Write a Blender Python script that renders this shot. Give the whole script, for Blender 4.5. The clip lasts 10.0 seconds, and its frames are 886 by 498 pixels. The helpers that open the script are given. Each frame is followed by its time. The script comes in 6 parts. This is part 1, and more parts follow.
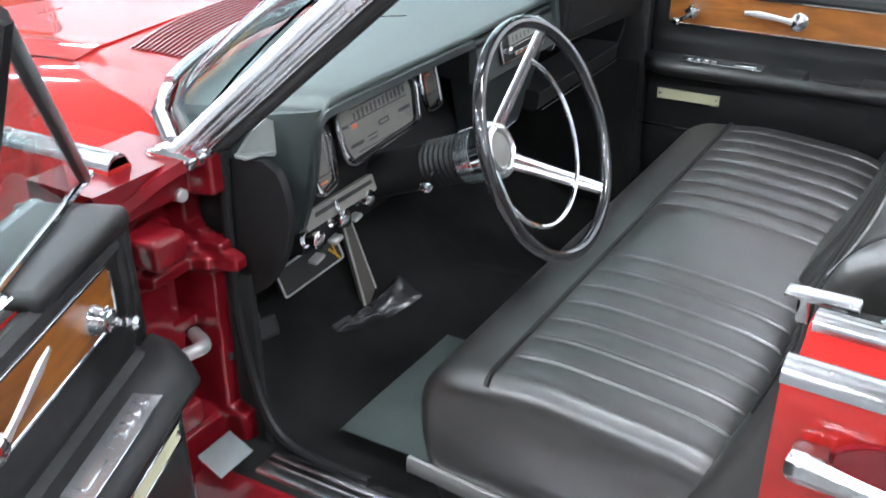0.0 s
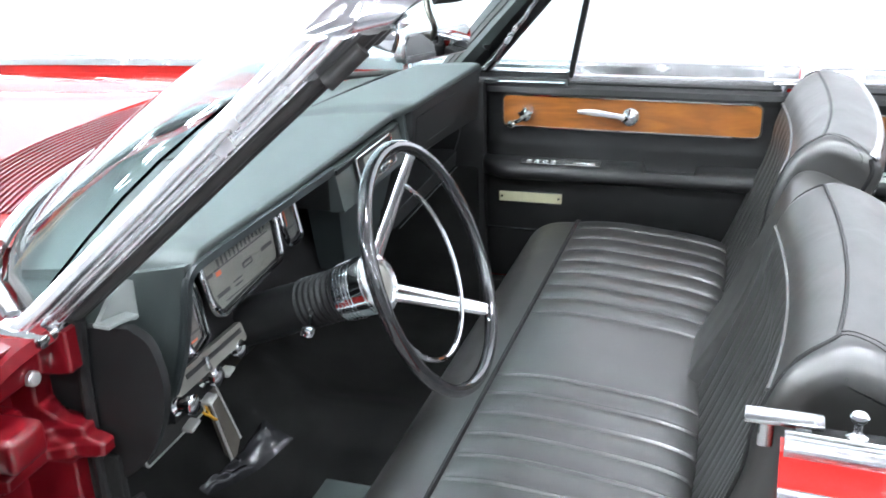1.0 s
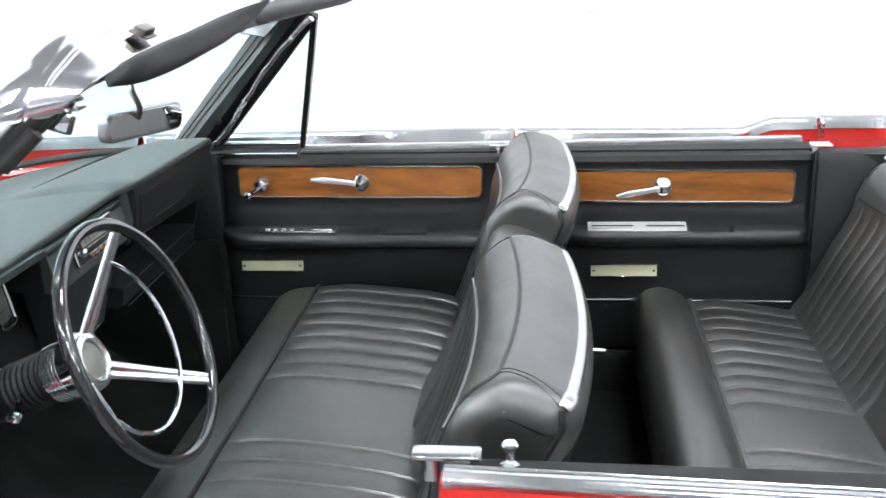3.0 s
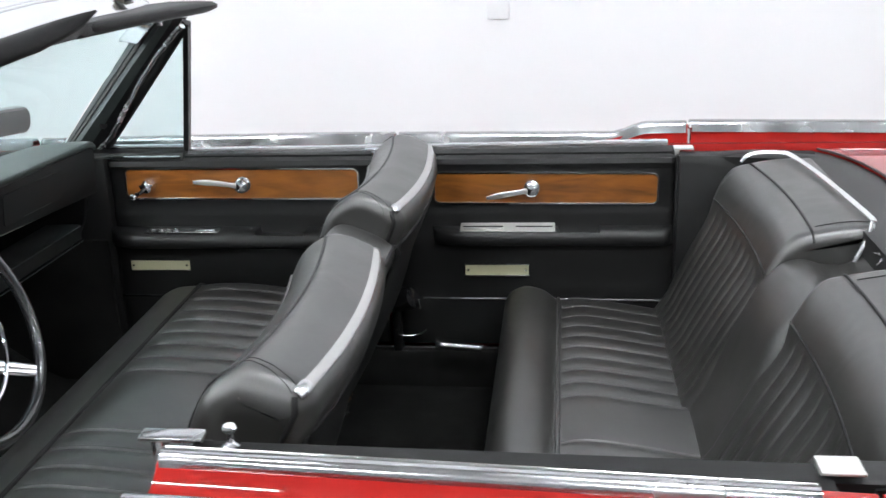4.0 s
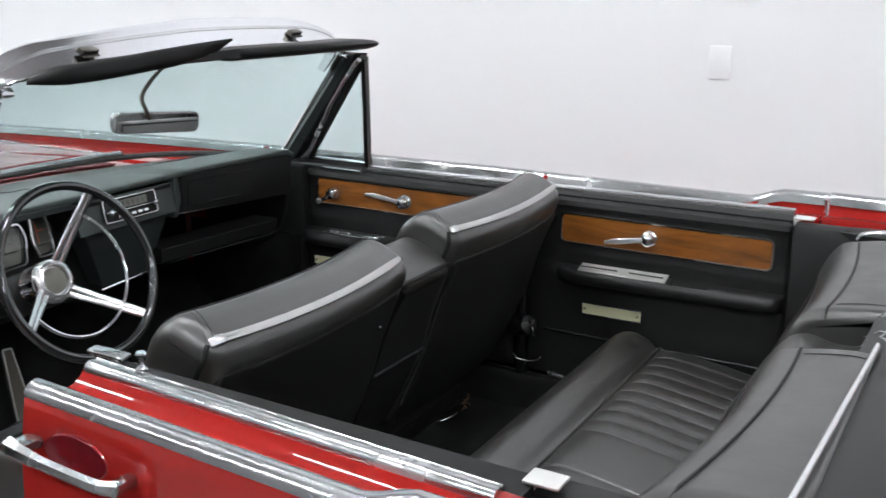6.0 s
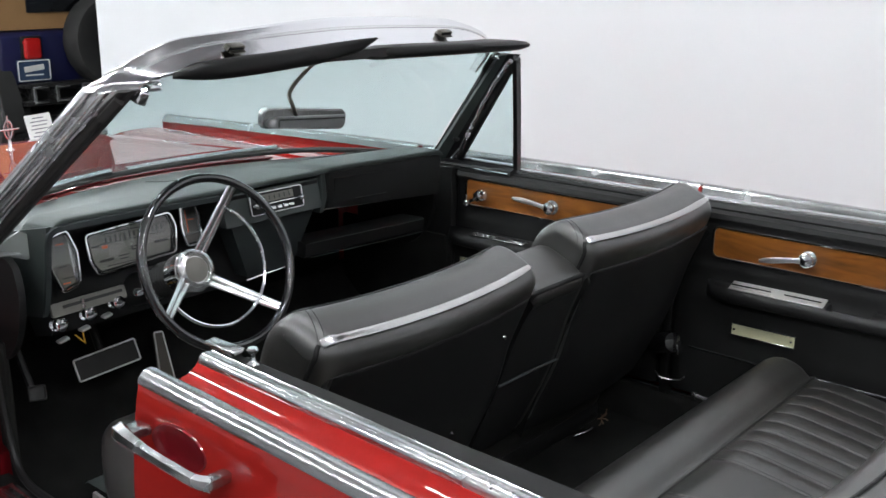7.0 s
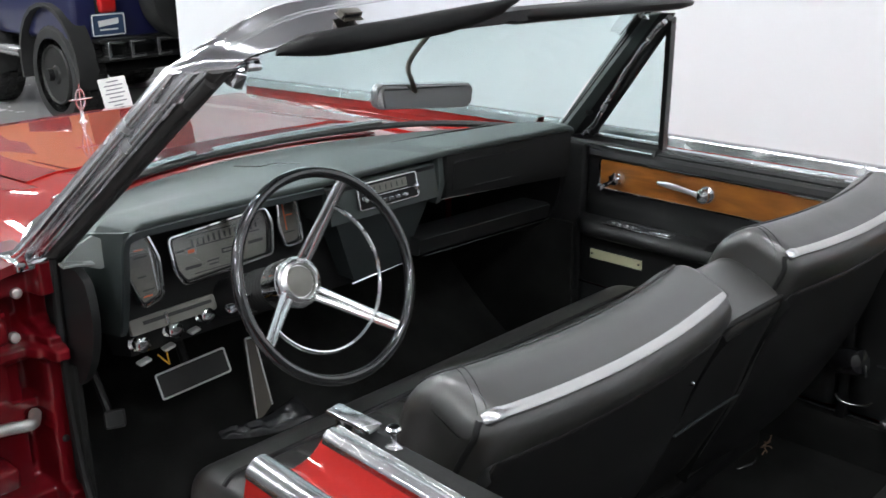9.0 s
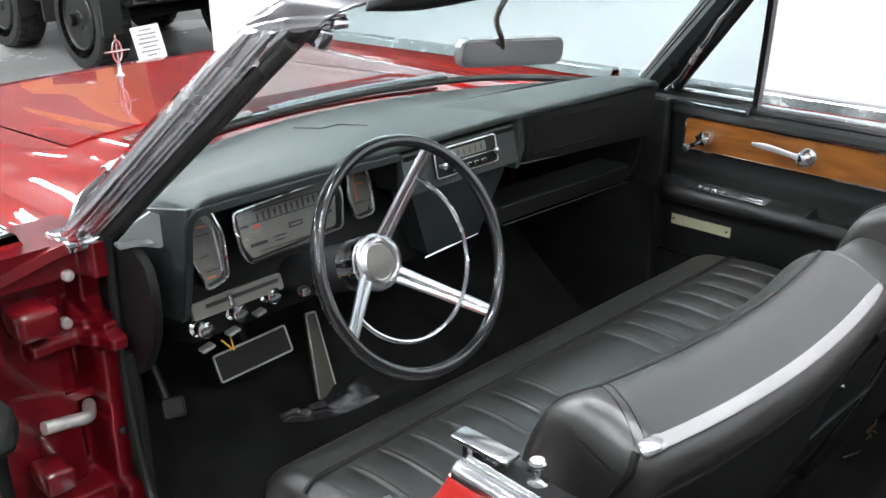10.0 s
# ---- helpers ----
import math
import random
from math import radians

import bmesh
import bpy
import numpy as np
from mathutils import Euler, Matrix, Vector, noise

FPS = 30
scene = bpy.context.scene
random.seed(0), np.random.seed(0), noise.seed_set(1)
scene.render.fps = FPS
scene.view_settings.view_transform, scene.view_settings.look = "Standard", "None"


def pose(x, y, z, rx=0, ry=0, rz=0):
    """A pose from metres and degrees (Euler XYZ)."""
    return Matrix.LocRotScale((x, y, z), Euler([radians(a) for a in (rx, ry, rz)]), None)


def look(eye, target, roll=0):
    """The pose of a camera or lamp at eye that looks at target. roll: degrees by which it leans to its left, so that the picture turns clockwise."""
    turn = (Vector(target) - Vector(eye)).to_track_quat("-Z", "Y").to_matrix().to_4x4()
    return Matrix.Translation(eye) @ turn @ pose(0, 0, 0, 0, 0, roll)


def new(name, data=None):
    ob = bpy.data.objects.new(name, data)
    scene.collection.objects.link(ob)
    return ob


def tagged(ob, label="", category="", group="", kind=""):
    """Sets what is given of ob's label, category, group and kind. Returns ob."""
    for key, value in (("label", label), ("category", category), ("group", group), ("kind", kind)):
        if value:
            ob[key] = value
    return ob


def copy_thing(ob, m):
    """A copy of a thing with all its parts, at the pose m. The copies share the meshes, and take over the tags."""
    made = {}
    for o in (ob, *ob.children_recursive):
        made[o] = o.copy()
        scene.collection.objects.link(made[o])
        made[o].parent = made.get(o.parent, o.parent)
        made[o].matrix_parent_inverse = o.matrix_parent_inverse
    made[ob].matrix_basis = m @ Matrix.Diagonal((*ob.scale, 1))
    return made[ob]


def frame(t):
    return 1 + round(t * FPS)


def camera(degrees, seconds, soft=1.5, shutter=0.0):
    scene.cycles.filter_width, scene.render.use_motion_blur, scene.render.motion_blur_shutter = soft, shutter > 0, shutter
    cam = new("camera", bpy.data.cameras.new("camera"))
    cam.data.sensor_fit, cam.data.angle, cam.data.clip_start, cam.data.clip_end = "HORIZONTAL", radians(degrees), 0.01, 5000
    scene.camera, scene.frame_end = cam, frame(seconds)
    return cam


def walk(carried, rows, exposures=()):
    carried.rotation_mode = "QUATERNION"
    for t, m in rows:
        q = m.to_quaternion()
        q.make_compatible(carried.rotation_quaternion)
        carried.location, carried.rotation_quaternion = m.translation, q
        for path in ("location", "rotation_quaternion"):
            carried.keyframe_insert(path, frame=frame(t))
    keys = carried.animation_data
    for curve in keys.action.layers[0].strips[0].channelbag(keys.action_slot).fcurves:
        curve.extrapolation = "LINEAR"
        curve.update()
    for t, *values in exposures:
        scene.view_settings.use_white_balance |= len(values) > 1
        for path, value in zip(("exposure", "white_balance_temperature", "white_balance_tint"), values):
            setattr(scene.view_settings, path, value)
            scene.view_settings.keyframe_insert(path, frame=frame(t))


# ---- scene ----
cam = camera(47.1, 10.0, 1.5, 0.25)
PATH = [
    (0, (0.344, -1.891, 1.575), (-0.576, -0.372, 0.655), -0.9),
    (0.5, (0.235, -1.834, 1.582), (-0.545, -0.193, 0.746), -1.4),
    (1, (0.15, -1.824, 1.59), (-0.441, -0.072, 0.829), -2.1),
    (1.5, (0.101, -1.826, 1.594), (-0.323, 0.012, 0.93), -1.7),
    (2, (0.13, -1.828, 1.596), (-0.188, 0.035, 0.942), -1.7),
    (3.5, (0.484, -1.89, 1.614), (0.284, -0.009, 0.966), -1.8),
    (4, (0.69, -1.911, 1.616), (0.462, -0.031, 0.972), -1.9),
    (4.5, (0.891, -1.926, 1.613), (0.591, -0.055, 0.974), -1.6),
    (5, (1.109, -1.946, 1.614), (0.636, -0.103, 1.0), -1.2),
    (5.5, (1.331, -1.947, 1.613), (0.596, -0.177, 1.041), -0.4),
    (6, (1.505, -1.912, 1.616), (0.539, -0.245, 1.077), 0.1),
    (7.5, (1.551, -1.748, 1.614), (0.256, -0.325, 1.068), -0.1),
    (8, (1.399, -1.693, 1.614), (0.097, -0.277, 1.066), -0.5),
    (8.5, (1.255, -1.629, 1.615), (-0.037, -0.222, 1.023), -0.8),
    (9, (1.117, -1.563, 1.613), (-0.208, -0.208, 0.974), -0.5),
    (9.5, (0.989, -1.519, 1.614), (-0.352, -0.208, 0.92), -0.8),
    (10, (0.858, -1.507, 1.606), (-0.462, -0.203, 0.861), -0.9),
]
walk(cam, [(t, look(e, g, r)) for t, e, g, r in PATH], exposures=[(0.0, 1.30, 6150, 10), (0.8, 1.56, 6150, 10), (2.2, 1.50, 6200, 10), (3.4, 0.78, 6400, 10), (4.0, 0.46, 6450, 10), (4.5, 0.30, 6500, 10), (6.0, 0.13, 6500, 10), (7.5, 0.10, 6500, 10), (9.0, 0.25, 6480, 10), (10.0, 0.70, 6450, 10)])

# ---- world, lamps ----
world = bpy.data.worlds.new("showroom_air")
scene.world = world
world.use_nodes = True
world.node_tree.nodes["Background"].inputs[0].default_value = (0.9, 0.95, 1.0, 1)
world.node_tree.nodes["Background"].inputs[1].default_value = 0.02
TUBE_POWER = 143.0      # glow of the ceiling tubes
CEIL_Z = 4.6
C = 0.015              # the car's middle line (y)

# ---- helpers ----


def link(name, me, mat, parent=None, label=""):
    ob = new(name, me)
    if mat:
        me.materials.append(mat)
    while parent and parent.parent and parent.parent.parent:
        parent = parent.parent        # no deeper than thing, part, sub-part
    if parent:
        ob.parent = parent
    if label:
        tagged(ob, label=label)
    return ob


def shape(verts, faces, sharp=38, smooth=True):
    me = bpy.data.meshes.new("mesh")
    me.from_pydata([tuple(map(float, v)) for v in verts], [], [tuple(int(i) for i in fc) for fc in faces])
    bm = bmesh.new()
    bm.from_mesh(me)
    bmesh.ops.recalc_face_normals(bm, faces=bm.faces)
    bm.to_mesh(me)
    bm.free()
    me.polygons.foreach_set("use_smooth", [smooth] * len(me.polygons))
    if smooth:
        me.set_sharp_from_angle(angle=radians(sharp))
    return me


def part(name, geo, mat, parent=None, label="", sharp=38):
    """One mesh object from (verts, faces), under a thing or a part."""
    return link(name, shape(geo[0], geo[1], sharp), mat, parent, label)


def join(*geos):
    verts, faces = [], []
    for v, f in geos:
        n = len(verts)
        verts += [tuple(p) for p in v]
        faces += [tuple(i + n for i in q) for q in f]
    return verts, faces


def moved(geo, m):
    return [tuple(m @ Vector(v)) for v in geo[0]], geo[1]


def mirrored(geo):
    """The same shape on the car's other side."""
    return [(x, 2 * C - y, z) for x, y, z in geo[0]], [tuple(reversed(f)) for f in geo[1]]


def loft(rings, closed=True, caps=True, loop=False):
    rings = [np.asarray(r, float) for r in rings]
    n, k = len(rings), len(rings[0])
    verts = np.concatenate(rings)
    faces = []
    for i in range(n if loop else n - 1):
        a, b = i * k, ((i + 1) % n) * k
        for j in range(k if closed else k - 1):
            j2 = (j + 1) % k
            faces.append((a + j, a + j2, b + j2, b + j))
    if caps and closed and not loop:
        faces += [tuple(range(k))[::-1], tuple(range((n - 1) * k, n * k))]
    return [tuple(v) for v in verts], faces


def spline(points, n=8, closed=False):
    """A smooth curve through points, n steps to each stretch."""
    p = np.asarray(points, float)
    m = len(p)
    out = []
    for i in range(m if closed else m - 1):
        if closed:
            a, b, c, d = p[i - 1], p[i], p[(i + 1) % m], p[(i + 2) % m]
        else:
            b, c = p[i], p[i + 1]
            a = p[i - 1] if i else 2 * b - c
            d = p[i + 2] if i + 2 < m else 2 * c - b
        for t in np.arange(n) / n:
            out.append(0.5 * (2 * b + (c - a) * t + (2 * a - 5 * b + 4 * c - d) * t * t + (3 * b - a - 3 * c + d) * t ** 3))
    if not closed:
        out.append(p[-1])
    return np.array(out)


def circle(r, n=10, ry=None):
    a = np.linspace(0, 2 * np.pi, n, endpoint=False)
    return np.stack([r * np.cos(a), (ry or r) * np.sin(a)], 1)


def sweep(path, profile, up=(0, 0, 1), closed=False, scale=None):
    """A profile (side, up) carried along a path."""
    p = np.asarray(path, float)
    t = np.gradient(p, axis=0)
    if closed:
        t = np.roll(p, -1, 0) - np.roll(p, 1, 0)
    t /= np.linalg.norm(t, axis=1)[:, None] + 1e-12
    rings = []
    for i in range(len(p)):
        u = np.array(up, float)
        s = np.cross(t[i], u)
        if np.linalg.norm(s) < 0.05:
            s = np.cross(t[i], (0.3, 1, 0.2))
        s /= np.linalg.norm(s)
        w = np.cross(s, t[i])
        k = 1.0 if scale is None else scale[i]
        rings.append([p[i] + k * (a * s + b * w) for a, b in profile])
    return loft(rings, True, not closed, closed)


def tube(path, r, n=8, closed=False, up=(0, 0, 1), scale=None):
    return sweep(path, circle(r, n), up, closed, scale)


def rbox(cx, cy, cz, sx, sy, sz, b=0.004, seg=2, m=None):
    """A box with rounded edges."""
    bm = bmesh.new()
    bmesh.ops.create_cube(bm, size=1.0)
    for v in bm.verts:
        v.co = (v.co.x * sx, v.co.y * sy, v.co.z * sz)
    b = min(b, 0.49 * min(sx, sy, sz))
    bmesh.ops.bevel(bm, geom=bm.edges[:], offset=b, segments=seg, affect="EDGES", profile=0.5)
    m = Matrix.Translation((cx, cy, cz)) @ (m or Matrix())
    bm.verts.ensure_lookup_table()
    bm.verts.index_update()
    geo = [tuple(m @ v.co) for v in bm.verts], [tuple(v.index for v in f.verts) for f in bm.faces]
    bm.free()
    return geo


def turned(profile, n=24, m=None, caps=True):
    """A turned shape from (radius, height) about its own z."""
    m = m or Matrix()
    a = np.linspace(0, 2 * np.pi, n, endpoint=False)
    rings = [[tuple(m @ Vector((r * math.cos(t), r * math.sin(t), h))) for t in a] for r, h in profile]
    return loft(rings, True, caps)


def plate(outline, thick, m, bevel=0.0):
    """A flat plate from an outline (u, v), its face towards the matrix's +z."""
    o = np.asarray(outline, float)
    mid = o.mean(0)
    rings = [[(u, v, 0) for u, v in o], [(u, v, thick - bevel) for u, v in o]]
    if bevel:
        d = mid - o
        q = o + d / (np.linalg.norm(d, axis=1)[:, None]) * bevel
        rings.append([(u, v, thick) for u, v in q])
    return moved(loft(rings), m)


def rounded(w, h, r, n=5):
    """The outline of a rectangle with round corners."""
    pts = []
    for cx, cy, a0 in ((w / 2 - r, h / 2 - r, 0), (-w / 2 + r, h / 2 - r, 90), (-w / 2 + r, -h / 2 + r, 180), (w / 2 - r, -h / 2 + r, 270)):
        for k in range(n + 1):
            a = radians(a0 + 90 * k / n)
            pts.append((cx + r * math.cos(a), cy + r * math.sin(a)))
    return np.array(pts)


def facing(o, x, z):
    """The matrix with its origin at o, its x along x and its z along z."""
    z = Vector(z).normalized()
    x = Vector(x)
    x = (x - z * x.dot(z)).normalized()
    y = z.cross(x)
    m = Matrix((x, y, z)).transposed().to_4x4()
    m.translation = o
    return m


def pillow(y, seams):
    """How deep a pleated cover lies: it sinks towards each seam, along which a welt stands up."""
    if not len(seams):
        return 0.0
    q = np.sort(np.asarray(seams))
    near = np.abs(q - y).min()
    k = np.searchsorted(q, y)
    bead = 1.1 * math.exp(-(near / 0.0032) ** 2)
    if 0 < k < len(q) and q[k] - q[k - 1] < 0.09:
        return abs(2 * (y - q[k - 1]) / (q[k] - q[k - 1]) - 1) ** 2.6 - bead
    return math.exp(-near / 0.010) - bead


def padded(profile, y0, y1, r0, r1, step=0.01, grooves=(), band=(0, 0), depth=0.006, crown=0.0):
    """An upholstered block: a closed (x, z) profile drawn out from y0 to y1 with rounded ends, and
    sewn grooves at the given y over the stretch band of the profile. Returns the rings and the shape."""
    p = np.asarray(profile, float)
    t = np.roll(p, -1, 0) - np.roll(p, 1, 0)
    nrm = np.stack([t[:, 1], -t[:, 0]], 1) / (np.linalg.norm(t, axis=1)[:, None] + 1e-9)
    area = 0.5 * np.sum(p[:, 0] * np.roll(p[:, 1], -1) - np.roll(p[:, 0], -1) * p[:, 1])
    if area < 0:
        nrm = -nrm
    ys = list(np.arange(y0 + r0, y1 - r1, step)) + [y1 - r1]
    ys = [y0 + r0 * (1 - math.cos(a)) for a in np.linspace(0, np.pi / 2, 8)[:-1]] + ys
    ys += [y1 - r1 * (1 - math.cos(a)) for a in np.linspace(np.pi / 2, 0, 8)[1:]]
    k = np.arange(len(p))
    soft = np.clip(np.minimum(k - band[0], band[1] - k) / 2.0, 0, 1)
    rings = []
    for y in ys:
        inset = 0.0
        if y < y0 + r0:
            inset = r0 - math.sqrt(max(0, r0 ** 2 - (y0 + r0 - y) ** 2))
        if y > y1 - r1:
            inset = r1 - math.sqrt(max(0, r1 ** 2 - (y - y1 + r1) ** 2))
        g = pillow(y, grooves) * depth
        mid = crown * (1 - ((2 * y - y0 - y1) / (y1 - y0)) ** 2)
        q = p - nrm * (inset + (g - mid) * soft)[:, None]
        rings.append(np.stack([q[:, 0], np.full(len(p), y), q[:, 1]], 1))
    return rings, loft(rings)

# ---- materials ----


def material(name, color, rough=0.5, metal=0.0, coat=0.0, spec=0.5, grain=0.0, grain_scale=300.0, vary=0.0, vary_scale=6.0,
             tint=None, rough_vary=0.0, bump=0.0, coat_rough=0.03, sheen=0.0, kind="noise"):
    """A principled surface with broad variation, grain and relief."""
    m = bpy.data.materials.new(name)
    m.use_nodes = True
    nt = m.node_tree
    b = nt.nodes["Principled BSDF"]
    b.inputs["Base Color"].default_value = (*color, 1)
    b.inputs["Roughness"].default_value = rough
    b.inputs["Metallic"].default_value = metal
    b.inputs["Coat Weight"].default_value = coat
    b.inputs["Coat Roughness"].default_value = coat_rough
    b.inputs["Specular IOR Level"].default_value = spec
    b.inputs["Sheen Weight"].default_value = sheen
    co = nt.nodes.new("ShaderNodeTexCoord")
    if vary or rough_vary:
        broad = nt.nodes.new("ShaderNodeTexNoise")
        broad.inputs["Scale"].default_value = vary_scale
        broad.inputs["Detail"].default_value = 5
        nt.links.new(co.outputs["Object"], broad.inputs["Vector"])
        if vary:
            mix = nt.nodes.new("ShaderNodeMix")
            mix.data_type = "RGBA"
            mix.inputs[6].default_value = (*[c * (1 - vary) for c in color], 1)
            mix.inputs[7].default_value = (*(tint or [min(1, c * (1 + vary)) for c in color]), 1)
            nt.links.new(broad.outputs["Fac"], mix.inputs[0])
            nt.links.new(mix.outputs[2], b.inputs["Base Color"])
        if rough_vary:
            mr = nt.nodes.new("ShaderNodeMapRange")
            mr.inputs[1].default_value, mr.inputs[2].default_value = 0.3, 0.7
            mr.inputs[3].default_value, mr.inputs[4].default_value = rough - rough_vary, rough + rough_vary
            nt.links.new(broad.outputs["Fac"], mr.inputs[0])
            nt.links.new(mr.outputs[0], b.inputs["Roughness"])
    if bump:
        fine = nt.nodes.new("ShaderNodeTexVoronoi" if kind == "cell" else "ShaderNodeTexNoise")
        fine.inputs["Scale"].default_value = grain_scale
        nt.links.new(co.outputs["Object"], fine.inputs["Vector"])
        bp = nt.nodes.new("ShaderNodeBump")
        bp.inputs["Strength"].default_value = bump
        bp.inputs["Distance"].default_value = grain or 0.001
        nt.links.new(fine.outputs[0], bp.inputs["Height"])
        nt.links.new(bp.outputs[0], b.inputs["Normal"])
    return m


def glass(name, color, rough=0.0, ior=1.45):
    m = bpy.data.materials.new(name)
    m.use_nodes = True
    b = m.node_tree.nodes["Principled BSDF"]
    b.inputs["Base Color"].default_value = (*color, 1)
    b.inputs["Roughness"].default_value = rough
    b.inputs["Transmission Weight"].default_value = 1.0
    b.inputs["IOR"].default_value = ior
    return m


def glow(name, color, strength):
    m = bpy.data.materials.new(name)
    m.use_nodes = True
    nt = m.node_tree
    nt.nodes.remove(nt.nodes["Principled BSDF"])
    e = nt.nodes.new("ShaderNodeEmission")
    e.inputs[0].default_value, e.inputs[1].default_value = (*color, 1), strength
    nt.links.new(e.outputs[0], nt.nodes["Material Output"].inputs[0])
    return m


def walnut(name):
    """Orange-brown burled veneer under gloss lacquer, its figure along x."""
    m = material(name, (0.3, 0.1, 0.02), 0.38, coat=0.6, bump=0.05, grain_scale=500)
    nt = m.node_tree
    b = nt.nodes["Principled BSDF"]
    co = nt.nodes.new("ShaderNodeTexCoord")
    mp = nt.nodes.new("ShaderNodeMapping")
    mp.inputs["Scale"].default_value = (3.0, 3.0, 15.0)
    big = nt.nodes.new("ShaderNodeTexNoise")
    big.inputs["Scale"].default_value, big.inputs["Detail"].default_value, big.inputs["Distortion"].default_value = 1.3, 8, 1.6
    thin = nt.nodes.new("ShaderNodeTexNoise")
    thin.inputs["Scale"].default_value, thin.inputs["Detail"].default_value = 9, 6
    add = nt.nodes.new("ShaderNodeMath")
    add.operation = "MULTIPLY_ADD"
    add.inputs[1].default_value = 0.15
    ramp = nt.nodes.new("ShaderNodeValToRGB")
    ramp.color_ramp.elements[0].position, ramp.color_ramp.elements[0].color = 0.28, (0.070, 0.020, 0.004, 1)
    ramp.color_ramp.elements[1].position, ramp.color_ramp.elements[1].color = 0.95, (0.33, 0.125, 0.020, 1)
    e = ramp.color_ramp.elements.new(0.60)
    e.color = (0.215, 0.072, 0.011, 1)
    nt.links.new(co.outputs["Object"], mp.inputs["Vector"])
    nt.links.new(mp.outputs[0], big.inputs["Vector"])
    nt.links.new(mp.outputs[0], thin.inputs["Vector"])
    nt.links.new(thin.outputs[0], add.inputs[0])
    nt.links.new(big.outputs[0], add.inputs[2])
    nt.links.new(add.outputs[0], ramp.inputs[0])
    nt.links.new(ramp.outputs[0], b.inputs["Base Color"])
    return m


RED = material("red_paint", (0.300, 0.0130, 0.0105), 0.5, coat=1.0, coat_rough=0.015, vary=0.06, vary_scale=2.0, spec=0.02)
# darker copy of the red body paint, with shade put into its colour
RED_SHADED = material("red_paint_shaded", (0.120, 0.003, 0.0065), 0.36, spec=0.1, coat=1.0, vary=0.2, vary_scale=9.0, bump=0.08, grain_scale=60)
CHROME = material("chrome", (0.82, 0.83, 0.85), 0.06, metal=1.0, rough_vary=0.03, vary_scale=14)
HEADER_METAL = material("dulled_chrome", (0.72, 0.72, 0.745), 0.14, metal=1.0, rough_vary=0.05, vary_scale=9, bump=0.22, grain=0.003, grain_scale=13)
CRUMPLED = material("crumpled_black_film", (0.02, 0.02, 0.022), 0.22, vary=0.3, vary_scale=40)
WAVY = material("worn_chrome", (0.92, 0.92, 0.94), 0.22, metal=1.0, rough_vary=0.08, vary_scale=18, bump=0.5, grain=0.004, grain_scale=15)
BLADE = material("polished_steel", (0.46, 0.465, 0.475), 0.22, metal=1.0, rough_vary=0.07, vary_scale=12, bump=0.4, grain=0.004, grain_scale=11)
STRIP_METAL = material("brushed_strip", (0.52, 0.518, 0.51), 0.2, metal=1.0, rough_vary=0.06, vary=0.08, vary_scale=16)
SATIN = material("brushed_steel", (0.60, 0.605, 0.615), 0.27, metal=1.0, vary=0.04, vary_scale=20)
LEATHER = material("black_leather", (0.0205, 0.0199, 0.0188), 0.34, spec=1.0, coat=0.2, coat_rough=0.42, vary=0.25, vary_scale=9, rough_vary=0.06, bump=0.16, grain=0.0006, grain_scale=900, kind="cell")


def creased(m, scale, depth, strength):
    """Add broad soft creases under a material's fine grain."""
    nt = m.node_tree
    fine = next(n for n in nt.nodes if n.type == "BUMP")
    co = next(n for n in nt.nodes if n.type == "TEX_COORD")
    noise = nt.nodes.new("ShaderNodeTexNoise")
    noise.inputs["Scale"].default_value, noise.inputs["Detail"].default_value, noise.inputs["Distortion"].default_value = scale, 4, 0.8
    bp = nt.nodes.new("ShaderNodeBump")
    bp.inputs["Strength"].default_value, bp.inputs["Distance"].default_value = strength, depth
    nt.links.new(co.outputs["Object"], noise.inputs["Vector"])
    nt.links.new(noise.outputs[0], bp.inputs["Height"])
    nt.links.new(bp.outputs[0], fine.inputs["Normal"])


creased(LEATHER, 9.0, 0.010, 0.13)
VINYL = material("black_vinyl", (0.0098, 0.0098, 0.0100), 0.42, spec=0.36, vary=0.2, vary_scale=7, bump=0.2, grain=0.0006, grain_scale=1100, kind="cell")
VISOR = material("black_visor_vinyl", (0.0045, 0.0045, 0.005), 0.45, spec=0.3, vary=0.2, vary_scale=7, bump=0.2, grain=0.0006, grain_scale=900, kind="cell")
BACK_PANEL = material("black_back_panel", (0.0105, 0.0105, 0.0107), 0.6, spec=0.2, vary=0.2, vary_scale=7, bump=0.15, grain=0.0006, grain_scale=900, kind="cell")
DASH_PAD = material("grey_green_dash_pad", (0.040, 0.0485, 0.047), 0.48, spec=0.4, vary=0.12, vary_scale=8, bump=0.2, grain=0.0006, grain_scale=1000, kind="cell")
DASH_DARK = material("dark_grey_trim", (0.020, 0.025, 0.026), 0.45, vary=0.15, vary_scale=8)
DARK = material("dark_trim", (0.0085, 0.0085, 0.0088), 0.5, spec=0.3, vary=0.2, vary_scale=12)
DARK_STEEL = material("dark_plated_steel", (0.16, 0.15, 0.13), 0.3, metal=1.0, rough_vary=0.06, vary_scale=30)
RUBBER = material("black_rubber", (0.022, 0.021, 0.020), 0.62, vary=0.3, vary_scale=25, bump=0.1, grain_scale=200)
CARPET = material("black_carpet", (0.0135, 0.0135, 0.0130), 0.95, spec=0.08, vary=0.75, vary_scale=9, bump=0.6, grain=0.004, grain_scale=420)
MAT_GREY = material("grey_green_floor_mat", (0.085, 0.105, 0.10), 0.55, vary=0.2, vary_scale=14, bump=0.2, grain=0.002, grain_scale=120)
